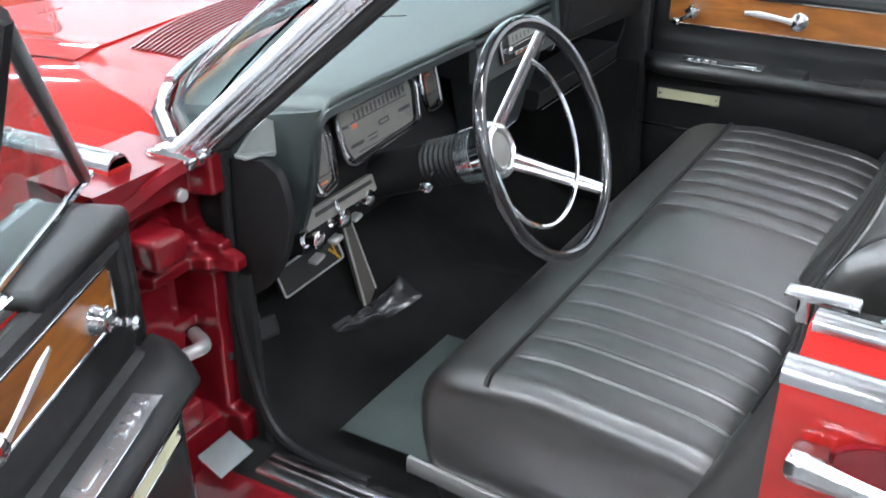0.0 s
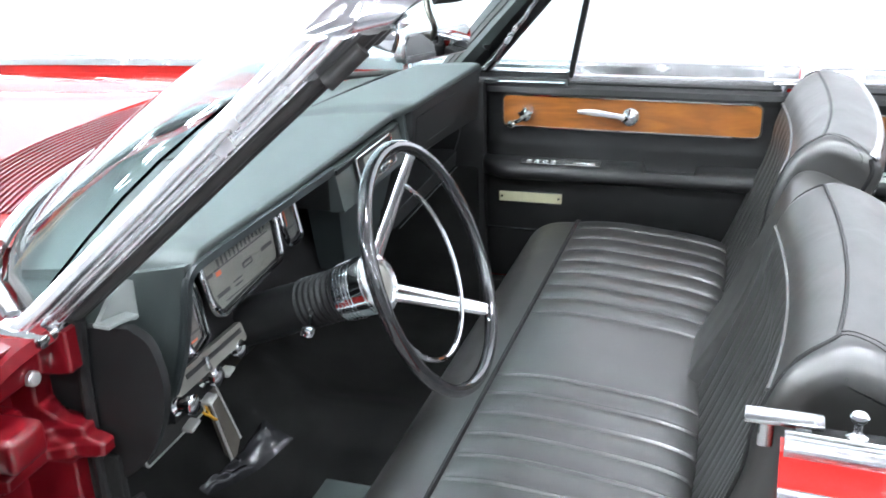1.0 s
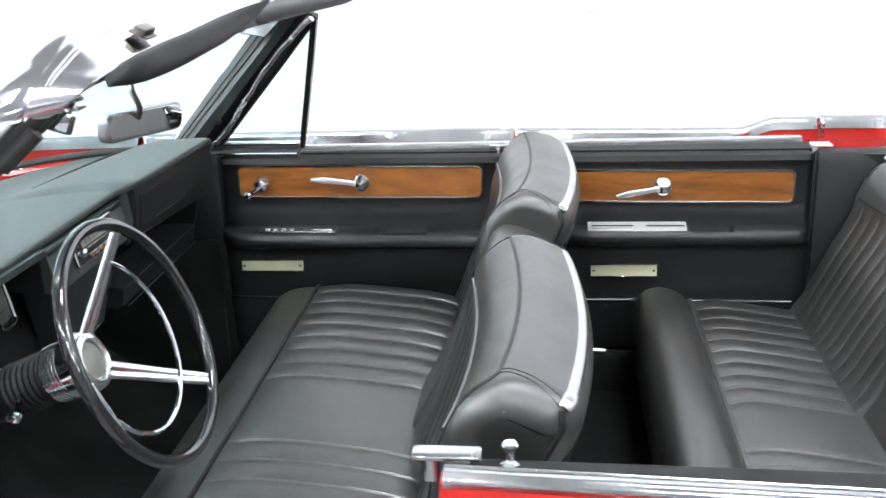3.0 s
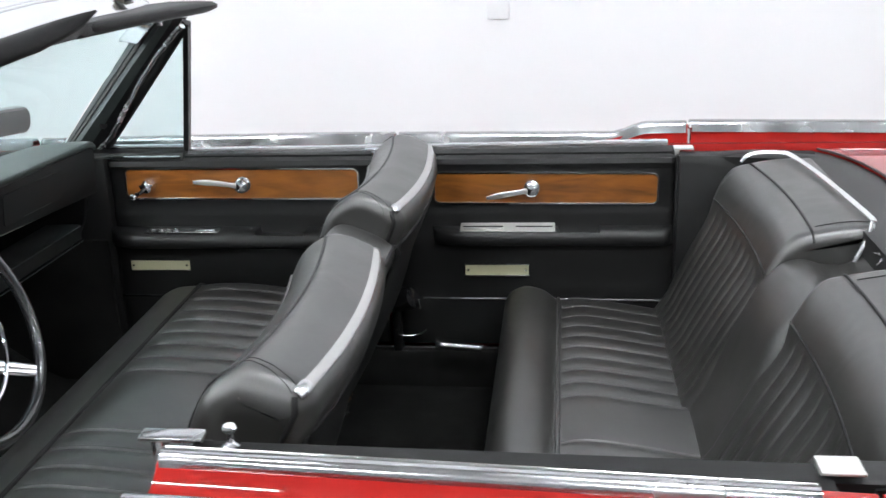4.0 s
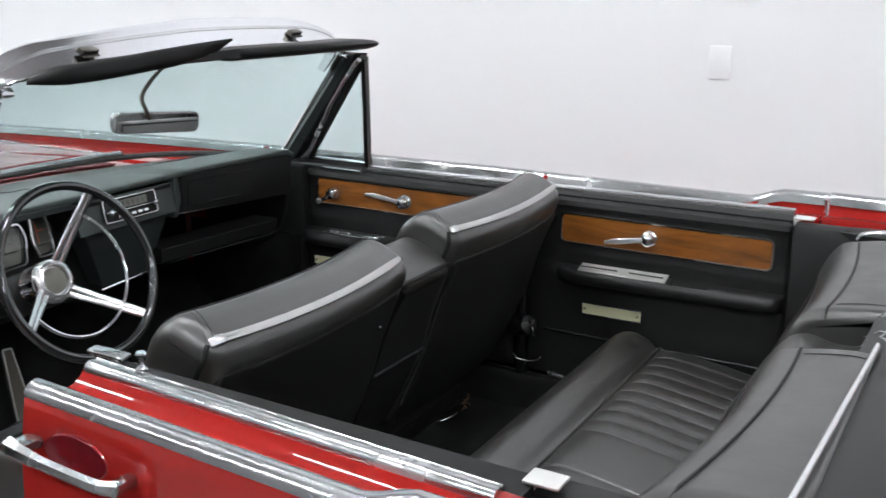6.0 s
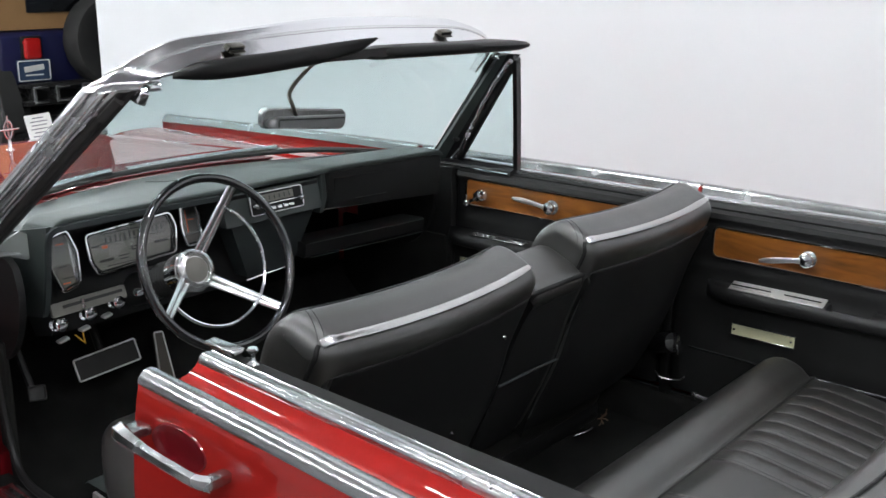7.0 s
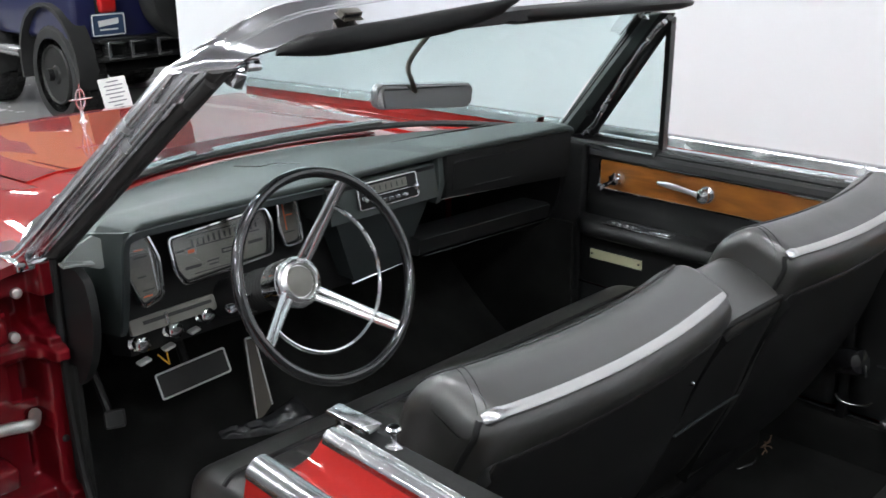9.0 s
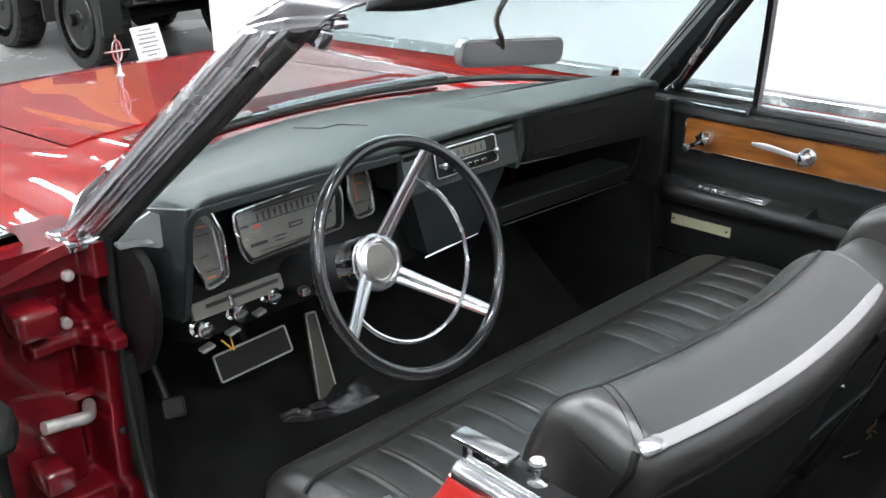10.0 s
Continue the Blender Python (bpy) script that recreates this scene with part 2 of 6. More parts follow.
PEDAL = material("worn_brown_rubber", (0.10, 0.088, 0.072), 0.6, vary=0.25, vary_scale=30)
SEAL = material("glossy_black_rubber", (0.008, 0.008, 0.008), 0.3, vary=0.2, vary_scale=20)
ENAMEL = material("black_enamel", (0.010, 0.010, 0.011), 0.12, coat=1.0)
GAUGE = material("gauge_face", (0.155, 0.152, 0.135), 0.5, vary=0.18, vary_scale=30)
GAUGE_GREY = material("side_gauge_face", (0.085, 0.083, 0.073), 0.45, vary=0.4, vary_scale=45)
PALE = material("pale_grey_panel", (0.22, 0.235, 0.23), 0.45, vary=0.12, vary_scale=18)
GAUGE_DARK = material("gauge_print", (0.03, 0.03, 0.03), 0.5)
ORANGE = material("orange_print", (0.55, 0.10, 0.03), 0.5)
CREAM = material("cream_lens", (0.56, 0.55, 0.36), 0.35, vary=0.12, vary_scale=25)
WHITE = material("white_paint", (0.79, 0.805, 0.825), 0.75, vary=0.03, vary_scale=1.2, bump=0.05, grain_scale=90)
GREY_WALL = material("dark_grey_paint", (0.10, 0.10, 0.105), 0.8, vary=0.1, vary_scale=0.7)
MID_WALL = material("grey_paint", (0.30, 0.30, 0.31), 0.8, vary=0.1, vary_scale=0.7)
ALLOY = material("dull_bright_alloy", (0.82, 0.82, 0.80), 0.5, metal=1.0, rough_vary=0.05, vary_scale=20)
LEVER = material("polished_lever", (0.94, 0.94, 0.94), 0.42, metal=1.0, rough_vary=0.06, vary_scale=30)
BRIGHT = material("bright_plate", (0.88, 0.88, 0.89), 0.2, metal=1.0, rough_vary=0.05, vary_scale=20)
PAPER = material("white_card", (0.78, 0.78, 0.76), 0.7, vary=0.05, vary_scale=30)
PRINT = material("grey_print", (0.22, 0.22, 0.24), 0.7)
CONCRETE = material("polished_concrete", (0.26, 0.26, 0.255), 0.24, vary=0.3, vary_scale=1.1, rough_vary=0.08, bump=0.05, grain_scale=40)
CEILING = material("ceiling_paint", (0.27, 0.27, 0.275), 0.9, vary=0.06, vary_scale=0.8)
WOOD = walnut("walnut_veneer")
GLASS = glass("tinted_glass", (0.77, 0.91, 0.905), 0.0, 1.28)
CLEAR = glass("gauge_glass", (0.97, 0.98, 0.98))
MIRROR = material("mirror", (0.85, 0.87, 0.88), 0.01, metal=1.0)
TUBE = glow("tube_glow", (0.95, 0.98, 1.0), TUBE_POWER)
NAVY = material("navy_paint", (0.012, 0.014, 0.06), 0.3, coat=0.8, vary=0.2, vary_scale=4)
CANVAS = material("tan_canvas", (0.32, 0.18, 0.075), 0.85, vary=0.2, vary_scale=6, bump=0.3, grain_scale=300)
STEEL = material("dull_steel", (0.035, 0.035, 0.034), 0.45, metal=0.6, vary=0.3, vary_scale=12)
TYRE = material("tyre_rubber", (0.016, 0.016, 0.016), 0.75, vary=0.3, vary_scale=10, bump=0.3, grain_scale=60)
TAIL_RED = material("red_lens", (0.5, 0.012, 0.012), 0.15, coat=1.0)
BLUE_SIGN = material("blue_sign", (0.035, 0.065, 0.13), 0.4)
SMOKED = material("smoked_pane", (0.008, 0.009, 0.011), 0.08, coat=0.5)
SCRAP = material("tan_scrap", (0.11, 0.062, 0.03), 0.7, vary=0.3, vary_scale=40)
YELLOW = material("yellow_wire", (0.6, 0.32, 0.02), 0.5)

# ---- the showroom ----
WALL_Y, WALL_X = 1.99, -4.72


def slab(name, x0, x1, y0, y1, z0, z1, mat, label):
    ob = part(name, rbox((x0 + x1) / 2, (y0 + y1) / 2, (z0 + z1) / 2, x1 - x0, y1 - y0, z1 - z0, 0.01, 1), mat, None, label)
    return tagged(ob, kind="structure")


slab("floor", -16.2, 11.2, -9.2, 9.2, -0.2, 0.0, CONCRETE, "polished grey concrete showroom floor")
slab("wall_north", WALL_X, 11, WALL_Y, WALL_Y + 0.15, 0, CEIL_Z, WHITE, "plain white painted partition wall behind the car")
slab("wall_far", -16.2, 11.2, 9.0, 9.2, 0, CEIL_Z, GREY_WALL, "plain dark grey outer wall of the showroom")
slab("wall_south", -16.2, 11.2, -9.2, -9.0, 0, CEIL_Z, MID_WALL, "plain grey outer wall of the showroom")
slab("wall_west", -16.2, -16.0, -9.0, 9.0, 0, CEIL_Z, GREY_WALL, "plain dark grey end wall of the showroom")
slab("wall_east", 11.0, 11.2, -9.0, 9.0, 0, CEIL_Z, MID_WALL, "plain grey end wall of the showroom")
slab("ceiling", -16.2, 11.2, -9.2, 9.2, CEIL_Z, CEIL_Z + 0.2, CEILING, "flat grey ceiling with rows of tube lights")

# strip lights
first = new("strip_light")
tagged(first, "white metal ceiling strip light with two glowing tubes", "ceiling light", "ceiling strip lights")
part("housing", rbox(0, 0, -0.03, 1.26, 0.2, 0.06, 0.01), WHITE, first)
for s in (-0.05, 0.05):
    part("tube", tube([(-0.60, s, -0.085), (0.60, s, -0.085)], 0.022, 8), TUBE, first, "glowing white tube")
rows = [(x, y) for y in (-4.6, -0.6) for x in (-6.6, -4.0, -1.4, 1.2, 3.8, 6.4)] + [(x, y) for y in (-4.0, -1.2, 1.6, 4.4, 7.2) for x in (-14.4, -11.8, -9.2)]
first.location = (rows[0][0], rows[0][1], CEIL_Z)
for x, y in rows[1:]:
    copy_thing(first, Matrix.Translation((x, y, CEIL_Z)))

# ---- the car: body ----
CAR = new("convertible_car")
tagged(CAR, "glossy red convertible with black leather interior and one door open", "car")

SIDE = [(0.838, 0.950), (0.842, 0.966), (0.868, 0.964), (0.876, 0.955), (0.892, 0.945), (0.916, 0.941), (0.933, 0.947),
        (0.944, 0.964), (0.949, 0.972), (0.976, 0.972), (0.986, 0.962), (0.993, 0.93), (1.003, 0.87), (1.01, 0.78), (1.01, 0.65),
        (1.0, 0.5), (0.975, 0.36), (0.94, 0.28), (0.85, 0.28), (0.845, 0.5), (0.838, 0.8)]


def flare(x):
    """How far the body stands out at x: it widens from the cowl to the rear quarter."""
    return 0.008 + 0.055 * (max(-0.86, min(1.06, x)) - 0.55)


def side_ring(x, s, rise=0.0, profile=SIDE):
    """The side's cross section at x; rise lifts the blade along its top."""
    return [(x, C + s * (d + flare(x)), z + rise * max(0.0, min(1.0, (z - 0.90) / 0.06)) * (1.0 if d > 0.94 else 0.0)) for d, z in profile]


def blade_trim(xs, s, rises):
    prof = [(0.944, 0.958), (0.9455, 0.967), (0.950, 0.974), (0.956, 0.978), (0.964, 0.9795), (0.972, 0.978), (0.979, 0.974), (0.985, 0.967), (0.9875, 0.958)]
    if s > 0:
        prof = [(0.935, 0.949), (0.940, 0.957)] + prof[1:]
    return loft([[(x, C + s * (d + flare(x)), z + r) for d, z in prof] for x, r in zip(xs, rises)])


def belt_strip(x0, x1, s, wide=0.0):
    prof = [(0.838, 0.958), (0.839, 0.973), (0.842, 0.9755), (0.845, 0.9745), (0.847, 0.972), (0.849, 0.9745), (0.852, 0.9765), (0.862 + wide, 0.976), (0.868 + wide, 0.972), (0.871 + wide, 0.966), (0.872 + wide, 0.955)]
    return loft([[(x, C + s * (d + flare(x)), z) for d, z in prof] for x in (x0, x1)])


def inner_panel(x0, x1, deep=0.0):
    """The padded panel, driver-side frame: d is measured from the car's middle line; deep swells its lower half."""
    prof = [(0.805, 0.944), (0.798, 0.954), (0.783, 0.957), (0.772, 0.949), (0.768, 0.935), (0.773, 0.925), (0.775, 0.915), (0.775, 0.82),
            (0.772, 0.80), (0.768, 0.785), (0.772, 0.765), (0.762, 0.74), (0.757, 0.70), (0.755, 0.48), (0.765, 0.40), (0.80, 0.39)]
    prof = [(d - (deep if z < 0.75 else 0.0), z) for d, z in prof]
    rings = []
    for k, x in enumerate([x0, x0 + 0.008, x0 + 0.02] + list(np.linspace(x0 + 0.05, x1 - 0.05, 8)) + [x1 - 0.02, x1 - 0.008, x1]):
        e = min(x - x0, x1 - x)
        inset = 0.014 * (1 - min(1, e / 0.02)) ** 2
        rings.append([(x, d + inset * (1 if d < 0.79 else 0), z - inset * (z > 0.955)) for d, z in prof])
    return loft(rings)


def armrest(x0, x1, cup, wide=0.06):
    """A long padded armrest with a hand cup between cup[0] and cup[1]."""
    xs = sorted(set([x0, x0 + 0.01, x0 + 0.03, x0 + 0.07, cup[0], cup[0] + 0.008, cup[1] - 0.008, cup[1], x1 - 0.03, x1 - 0.01, x1] + list(np.linspace(x0 + 0.1, x1 - 0.1, 10))))
    rings = []
    for x in xs:
        e = min(1.0, math.sqrt(max(0.0, min((x - x0) / 0.07, 1))) * 0.85 + 0.15, math.sqrt(max(0, min((x1 - x) / 0.03, 1))) * 0.6 + 0.4)
        top = 0.758 - (0.011 if cup[0] + 0.004 < x < cup[1] - 0.004 else 0.0)
        w = wide * e
        hole = 0.018 if top < 0.758 else 0.0
        top = 0.758
        rings.append([(x, 0.776 - u * w, z) for u, z in ((0.0, top - hole), (0.45, top - hole), (0.68, top - 0.002 - 0.6 * hole), (0.85, top - 0.007), (0.95, top - 0.015), (1.0, top - 0.026),
                                                         (0.97, top - 0.037), (0.86, top - 0.045), (0.6, 0.709), (0.25, 0.706), (0.0, 0.706))])
    return loft(rings)


def wood_panel(x0, z0, x1, z1, h):
    """Veneer plate and its bright frame between two ends of different height."""
    m = facing(((x0 + x1) / 2, 0.777, (z0 + z1) / 2), (x1 - x0, 0, z1 - z0), (0, -1, 0))
    w = math.hypot(x1 - x0, z1 - z0)
    o = rounded(w, h, 0.014)
    wood = plate(o, 0.006, m, 0.0)
    rim = moved(sweep([(u, v, 0.005) for u, v in rounded(w + 0.004, h + 0.004, 0.016)], circle(0.0036, 6), (0, 0, 1), True), m)
    return wood, rim


def lever(px, pz, length, angle, bend=0.0):
    """An inner door lever: turned boss with a slim curved arm."""
    m = facing((px, 0.772, pz), (1, 0, 0), (0, -1, 0))
    boss = turned([(0.025, 0), (0.025, 0.005), (0.021, 0.010), (0.016, 0.013), (0.016, 0.018), (0.020, 0.022), (0.020, 0.027), (0.014, 0.033), (0.004, 0.036)], 12, m)
    a = radians(angle)
    path = spline([(0, 0, 0.028), (0.3 * length * math.cos(a), 0.3 * length * math.sin(a) + bend, 0.033), (0.7 * length * math.cos(a), 0.7 * length * math.sin(a) + bend, 0.033),
                   (length * math.cos(a), length * math.sin(a), 0.03)], 4)
    arm = moved(sweep(path, circle(0.0085, 8, 0.0045), (0, 0, 1), False, np.interp(np.linspace(0, 1, len(path)), [0, 0.25, 0.7, 1.0], [1.15, 0.8, 1.05, 0.55])), m)
    return boss, arm


def window_crank(px, pz):
    m = facing((px, 0.772, pz), (1, 0, 0), (0, -1, 0))
    boss = turned([(0.022, 0), (0.022, 0.008), (0.017, 0.016), (0.016, 0.03), (0.008, 0.035)], 18, m)
    arm = moved(sweep(spline([(0, 0, 0.03), (-0.015, -0.012, 0.035), (-0.034, -0.022, 0.034)], 4), circle(0.006, 8), (0, 0, 1)), m)
    knob = turned([(0.006, 0), (0.011, 0.006), (0.011, 0.016), (0.006, 0.022)], 14, m @ Matrix.Translation((-0.036, -0.024, 0.028)))
    petals = [rbox(0, 0, 0, 0.012, 0.008, 0.006, 0.003, 2, m @ Matrix.Translation((0.016 * math.cos(a), 0.016 * math.sin(a), 0.024))) for a in (0.4, 1.7, 2.9)]
    return join(boss, arm, knob, *petals)


def reflector(x, z, w=0.175, h=0.03):
    m = facing((x, 0.757, z), (1, 0, 0), (0, -1, 0))
    lens = plate(rounded(w, h, 0.004), 0.006, m, 0.001)
    rails = [rbox(0, 0, 0, w + 0.006, 0.004, 0.006, 0.001, 1, m @ Matrix.Translation((0, s * (h / 2 + 0.001), 0.005))) for s in (-1, 1)]
    ends = [turned([(0.004, 0), (0.003, 0.003)], 10, m @ Matrix.Translation((s * (w / 2 - 0.008), 0, 0.006))) for s in (-1, 1)]
    return lens, rails, ends


def fitted(s):
    """From the door's own frame (d towards the outside) into the car, on side s."""
    def go(geo):
        return [(x, C + s * (d + 0.018 * (x + 0.2)), z) for x, d, z in geo[0]], geo[1]
    return go


def trim_front(parent, go, rise=174, bend=0.004, deep=0.0, front=-0.60):
    def low(geo):
        return go(([(x, d - deep, z) for x, d, z in geo[0]], geo[1]))

    part("inner_panel", go(inner_panel(-0.595, 0.195, deep)), VINYL, parent, "black padded vinyl door panel")
    wood, rim = wood_panel(-0.540, 0.885, 0.128, 0.881, 0.083)
    part("wood_panel", go(wood), WOOD, parent, "orange-brown lacquered walnut veneer")
    part("wood_frame", go(rim), CHROME, parent, "thin chrome frame round the veneer")
    part("armrest", go(armrest(front, 0.185, (-0.16, -0.02), 0.085 + 0.45 * deep)), VINYL, parent, "black padded armrest")
    boss, arm = lever(-0.199, 0.882, 0.135, rise, bend)
    grip = part("door_lever", go(arm), LEVER, parent, "chrome inner door handle")
    part("boss", go(boss), CHROME, grip)
    part("vent_crank", go(window_crank(-0.474, 0.880)), CHROME, parent, "chrome vent window crank")
    sw = join(rbox(-0.375, 0.732, 0.7575, 0.215, 0.045, 0.004, 0.001, 1), *[rbox(-0.46 + 0.022 * k, 0.732, 0.761, 0.014, 0.018, 0.006, 0.002, 1) for k in range(4)],
              rbox(-0.31, 0.732, 0.760, 0.06, 0.016, 0.004, 0.002, 1))
    part("switch_plate", go(([(x, d - 0.45 * deep, z) for x, d, z in sw[0]], sw[1])), SATIN, parent, "chrome window switch plate on the armrest")
    lens, rails, screws = reflector(-0.463, 0.646)
    lamp = part("courtesy_lamp", low(lens), CREAM, parent, "cream courtesy lamp lens")
    for r in rails:
        part("lamp_rail", low(r), CHROME, lamp)
    for r in screws:
        part("screw", low(r), SATIN, lamp)
    part("sill_trim", go(tube([(-0.59, 0.756, 0.550), (0.18, 0.756, 0.546)], 0.0035, 8)), CHROME, parent, "thin chrome line low on the panel")


def trim_rear(parent, go):
    part("inner_panel", go(inner_panel(0.235, 1.005)), VINYL, parent, "black padded vinyl door panel")
    wood, rim = wood_panel(0.345, 0.868, 0.953, 0.862, 0.082)
    part("wood_panel", go(wood), WOOD, parent, "orange-brown lacquered walnut veneer")
    part("wood_frame", go(rim), CHROME, parent, "thin chrome frame round the veneer")
    part("armrest", go(armrest(0.335, 0.995, (0.685, 0.80))), VINYL, parent, "black padded armrest")
    boss, arm = lever(0.613, 0.867, 0.125, 190, 0.002)
    grip = part("door_lever", go(arm), LEVER, parent, "chrome inner door handle")
    part("boss", go(boss), CHROME, grip)
    ash = join(rbox(0.546, 0.748, 0.760, 0.262, 0.040, 0.004, 0.001, 1, pose(0, 0, 0, 20)), rbox(0.48, 0.747, 0.763, 0.11, 0.028, 0.005, 0.002, 1, pose(0, 0, 0, 20)), rbox(0.62, 0.747, 0.763, 0.09, 0.006, 0.004, 0.001, 1, pose(0, 0, 0, 20)))
    tray = part("ashtray", go(ash), ALLOY, parent, "bright metal ashtray lid on the armrest")
    for x, d, w in ((0.62, 0.7375, 0.10), (0.62, 0.757, 0.10), (0.48, 0.7325, 0.11)):
        part("groove", go(rbox(x, d, 0.7625 + (0.747 - d) * 0.364, w, 0.003, 0.003, 0.0006, 1, pose(0, 0, 0, 20))), DARK, tray)
    lens, rails, screws = reflector(0.515, 0.633, 0.178, 0.032)
    lamp = part("courtesy_lamp", go(lens), CREAM, parent, "cream courtesy lamp lens")
    for r in rails:
        part("lamp_rail", go(r), CHROME, lamp)
    for r in screws:
        part("screw", go(r), SATIN, lamp)
    part("sill_trim", go(tube([(0.30, 0.756, 0.546), (0.97, 0.756, 0.541)], 0.0035, 8)), CHROME, parent, "thin chrome line low on the panel")


def vent_window(parent, go, foot=(-0.60, 0.808, 0.985), shift=0.0):
    """The small triangular pane ahead of the front door's window; its frame leans inwards."""
    a, b, t = Vector(foot), Vector((-0.363 + 2 * shift, 0.808, 0.985)), Vector((-0.272 + shift, 0.662, 1.345))
    tri_m = (b - a).cross(t - a).normalized() * 0.002
    vs = [tuple(p + tri_m * k) for k in (-1, 1) for p in (a, b, t)]
    pane = part("vent_pane", go((vs, [(0, 1, 2), (5, 4, 3), (0, 3, 4, 1), (1, 4, 5, 2), (2, 5, 3, 0)])), GLASS, parent, "clear triangular vent pane")
    pane.visible_shadow = False
    part("vent_post", go(sweep([b - Vector((0.002, 0, 0.008)), (b + t) / 2, t], [(-0.008, -0.010), (0.006, -0.012), (0.009, 0.0), (0.006, 0.012), (-0.008, 0.010)], (0, 1, 0))), SEAL, parent, "black rear post of the vent window")
    part("vent_frame", go(sweep([a, (a + t) / 2, t], circle(0.013, 8, 0.010), (0, 1, 0))), SEAL, parent, "black front rail of the vent window")
    part("vent_sill", go(sweep([a - Vector((0.02, 0, 0)), b], circle(0.007, 8), (0, 1, 0))), CHROME, parent)


# rear doors
def kick_up(x):
    """How far the blade rises towards the rear quarter."""
    return 0.028 * min(1.0, max(0.0, (x - 0.85) / 0.07))


def far_rise(x):
    """How much higher the blade stands towards the front on the passenger's side."""
    return 0.013 * min(1.0, max(0.0, (0.85 - x) / 0.8))


DOOR_RL = part("rear_door", loft([side_ring(x, -1, kick_up(x)) for x in (0.19, 0.5, 0.84, 0.87, 0.9, 0.93, 1.05)]), RED, CAR, "closed red rear door")
DOOR_RR = part("rear_door", loft([side_ring(x, 1, kick_up(x) + far_rise(x)) for x in (0.225, 0.5, 0.84, 0.87, 0.9, 0.93, 1.05)]), RED, CAR, "closed red rear door")
DOOR_FR = part("front_door", loft([side_ring(x, 1, far_rise(x)) for x in np.linspace(-0.84, 0.215, 6)]), RED, CAR, "closed red front door")
for door, s, x0, x1 in ((DOOR_RL, -1, 0.19, 1.05), (DOOR_RR, 1, 0.225, 1.05), (DOOR_FR, 1, -0.84, 0.215)):
    xs = [x0 - 0.002, 0.5, 0.84, 0.87, 0.9, 0.93, x1 - 0.004] if x1 > 1 else [x0, 0.05, x1 - 0.004]
    rises = [kick_up(x) + (far_rise(x) if s > 0 else 0.0) for x in xs]
    part("blade_trim", blade_trim(xs, s, rises), BLADE, door, "polished steel trim along the top edge")
    part("belt_strip", belt_strip(max(x0, -0.37) + 0.004, min(x1, 0.985), s, 0.010 if s > 0 else 0.0), BLADE if s < 0 else SATIN, door, "ribbed chrome strip beside the window slot")
    seal = [[(x, C + s * d, z) for d, z in ((0.79 + 0.018 * x, 0.94), (0.79 + 0.018 * x, 0.962), (0.842 + flare(x), 0.964), (0.842 + flare(x), 0.94))] for x in (max(x0, -0.6) + 0.03, x1 - 0.04)]
    part("window_seal", loft(seal), BACK_PANEL, door, "black rubber window slot")
part("belt_cover", loft([[(x, C + d + (flare(x) if d > 0.8 else 0.018 * (x + 0.2)), z) for d, z in ((0.772, 0.955), (0.778, 0.972), (0.80, 0.980), (0.885, 0.974), (0.896, 0.960), (0.885, 0.945))] for x in (-0.80, -0.6, -0.367)]), DARK, DOOR_FR, "black cover below the vent window")
part("cover_trim", tube([(-0.72, C + 0.764, 0.962), (-0.55, C + 0.767, 0.962), (-0.375, C + 0.770, 0.962)], 0.0035, 8), CHROME, DOOR_FR, "thin chrome line below the vent window")
trim_rear(DOOR_RL, fitted(-1))
trim_rear(DOOR_RR, fitted(1))
trim_front(DOOR_FR, fitted(1))
vent_window(DOOR_FR, fitted(1))


def lock_knob(x, y, z):
    return turned([(0.014, 0), (0.014, 0.003), (0.008, 0.007), (0.005, 0.011), (0.0046, 0.021), (0.0095, 0.026), (0.0105, 0.030), (0.008, 0.033)], 18, Matrix.Translation((x, y, z)))


part("lock_knob", lock_knob(0.270, -0.789, 0.958), CHROME, DOOR_RL, "chrome lock knob")
part("lock_knob", lock_knob(0.270, 2 * C + 0.789, 0.958), CHROME, DOOR_RR, "chrome lock knob")
latch = join(rbox(0.193, -0.789, 0.974, 0.086, 0.026, 0.007, 0.003, 2, pose(0, 0, 0, 6)), rbox(0.175, -0.789, 0.956, 0.018, 0.022, 0.034, 0.004), rbox(0.214, -0.789, 0.960, 0.02, 0.028, 0.022, 0.003))
part("glass_channel_cap", latch, BLADE, DOOR_RL, "chrome cap over the window channel")
part("glass_channel_cap", mirrored(latch), CHROME, DOOR_RR, "chrome cap over the window channel")

# outer handle with its paddle; a disc in darkened red gives the scoop's shade
hp_path = spline([(0.222, C - 1.034, 0.906), (0.245, C - 1.041, 0.908), (0.30, C - 1.044, 0.904), (0.37, C - 1.044, 0.899), (0.425, C - 1.042, 0.896), (0.452, C - 1.032, 0.895)], 5)
grow = np.interp(np.linspace(0, 1, len(hp_path)), [0, 0.1, 0.25, 0.42, 0.85, 1.0], [1.25, 1.3, 1.1, 0.8, 0.8, 0.95])
bar = sweep(hp_path, [(-0.008, -0.010), (0.006, -0.012), (0.011, -0.003), (0.009, 0.008), (-0.002, 0.013), (-0.009, 0.006)], (0, 0, 1), False, grow)
feet = [rbox(x, C - 1.018, z, sx, 0.045, 0.018, 0.006) for x, z, sx in ((0.236, 0.905, 0.038), (0.446, 0.895, 0.024))]
part("outer_handle", join(bar, *feet), BLADE, DOOR_RL, "polished chrome outer door handle")
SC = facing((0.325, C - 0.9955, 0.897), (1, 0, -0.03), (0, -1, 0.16))
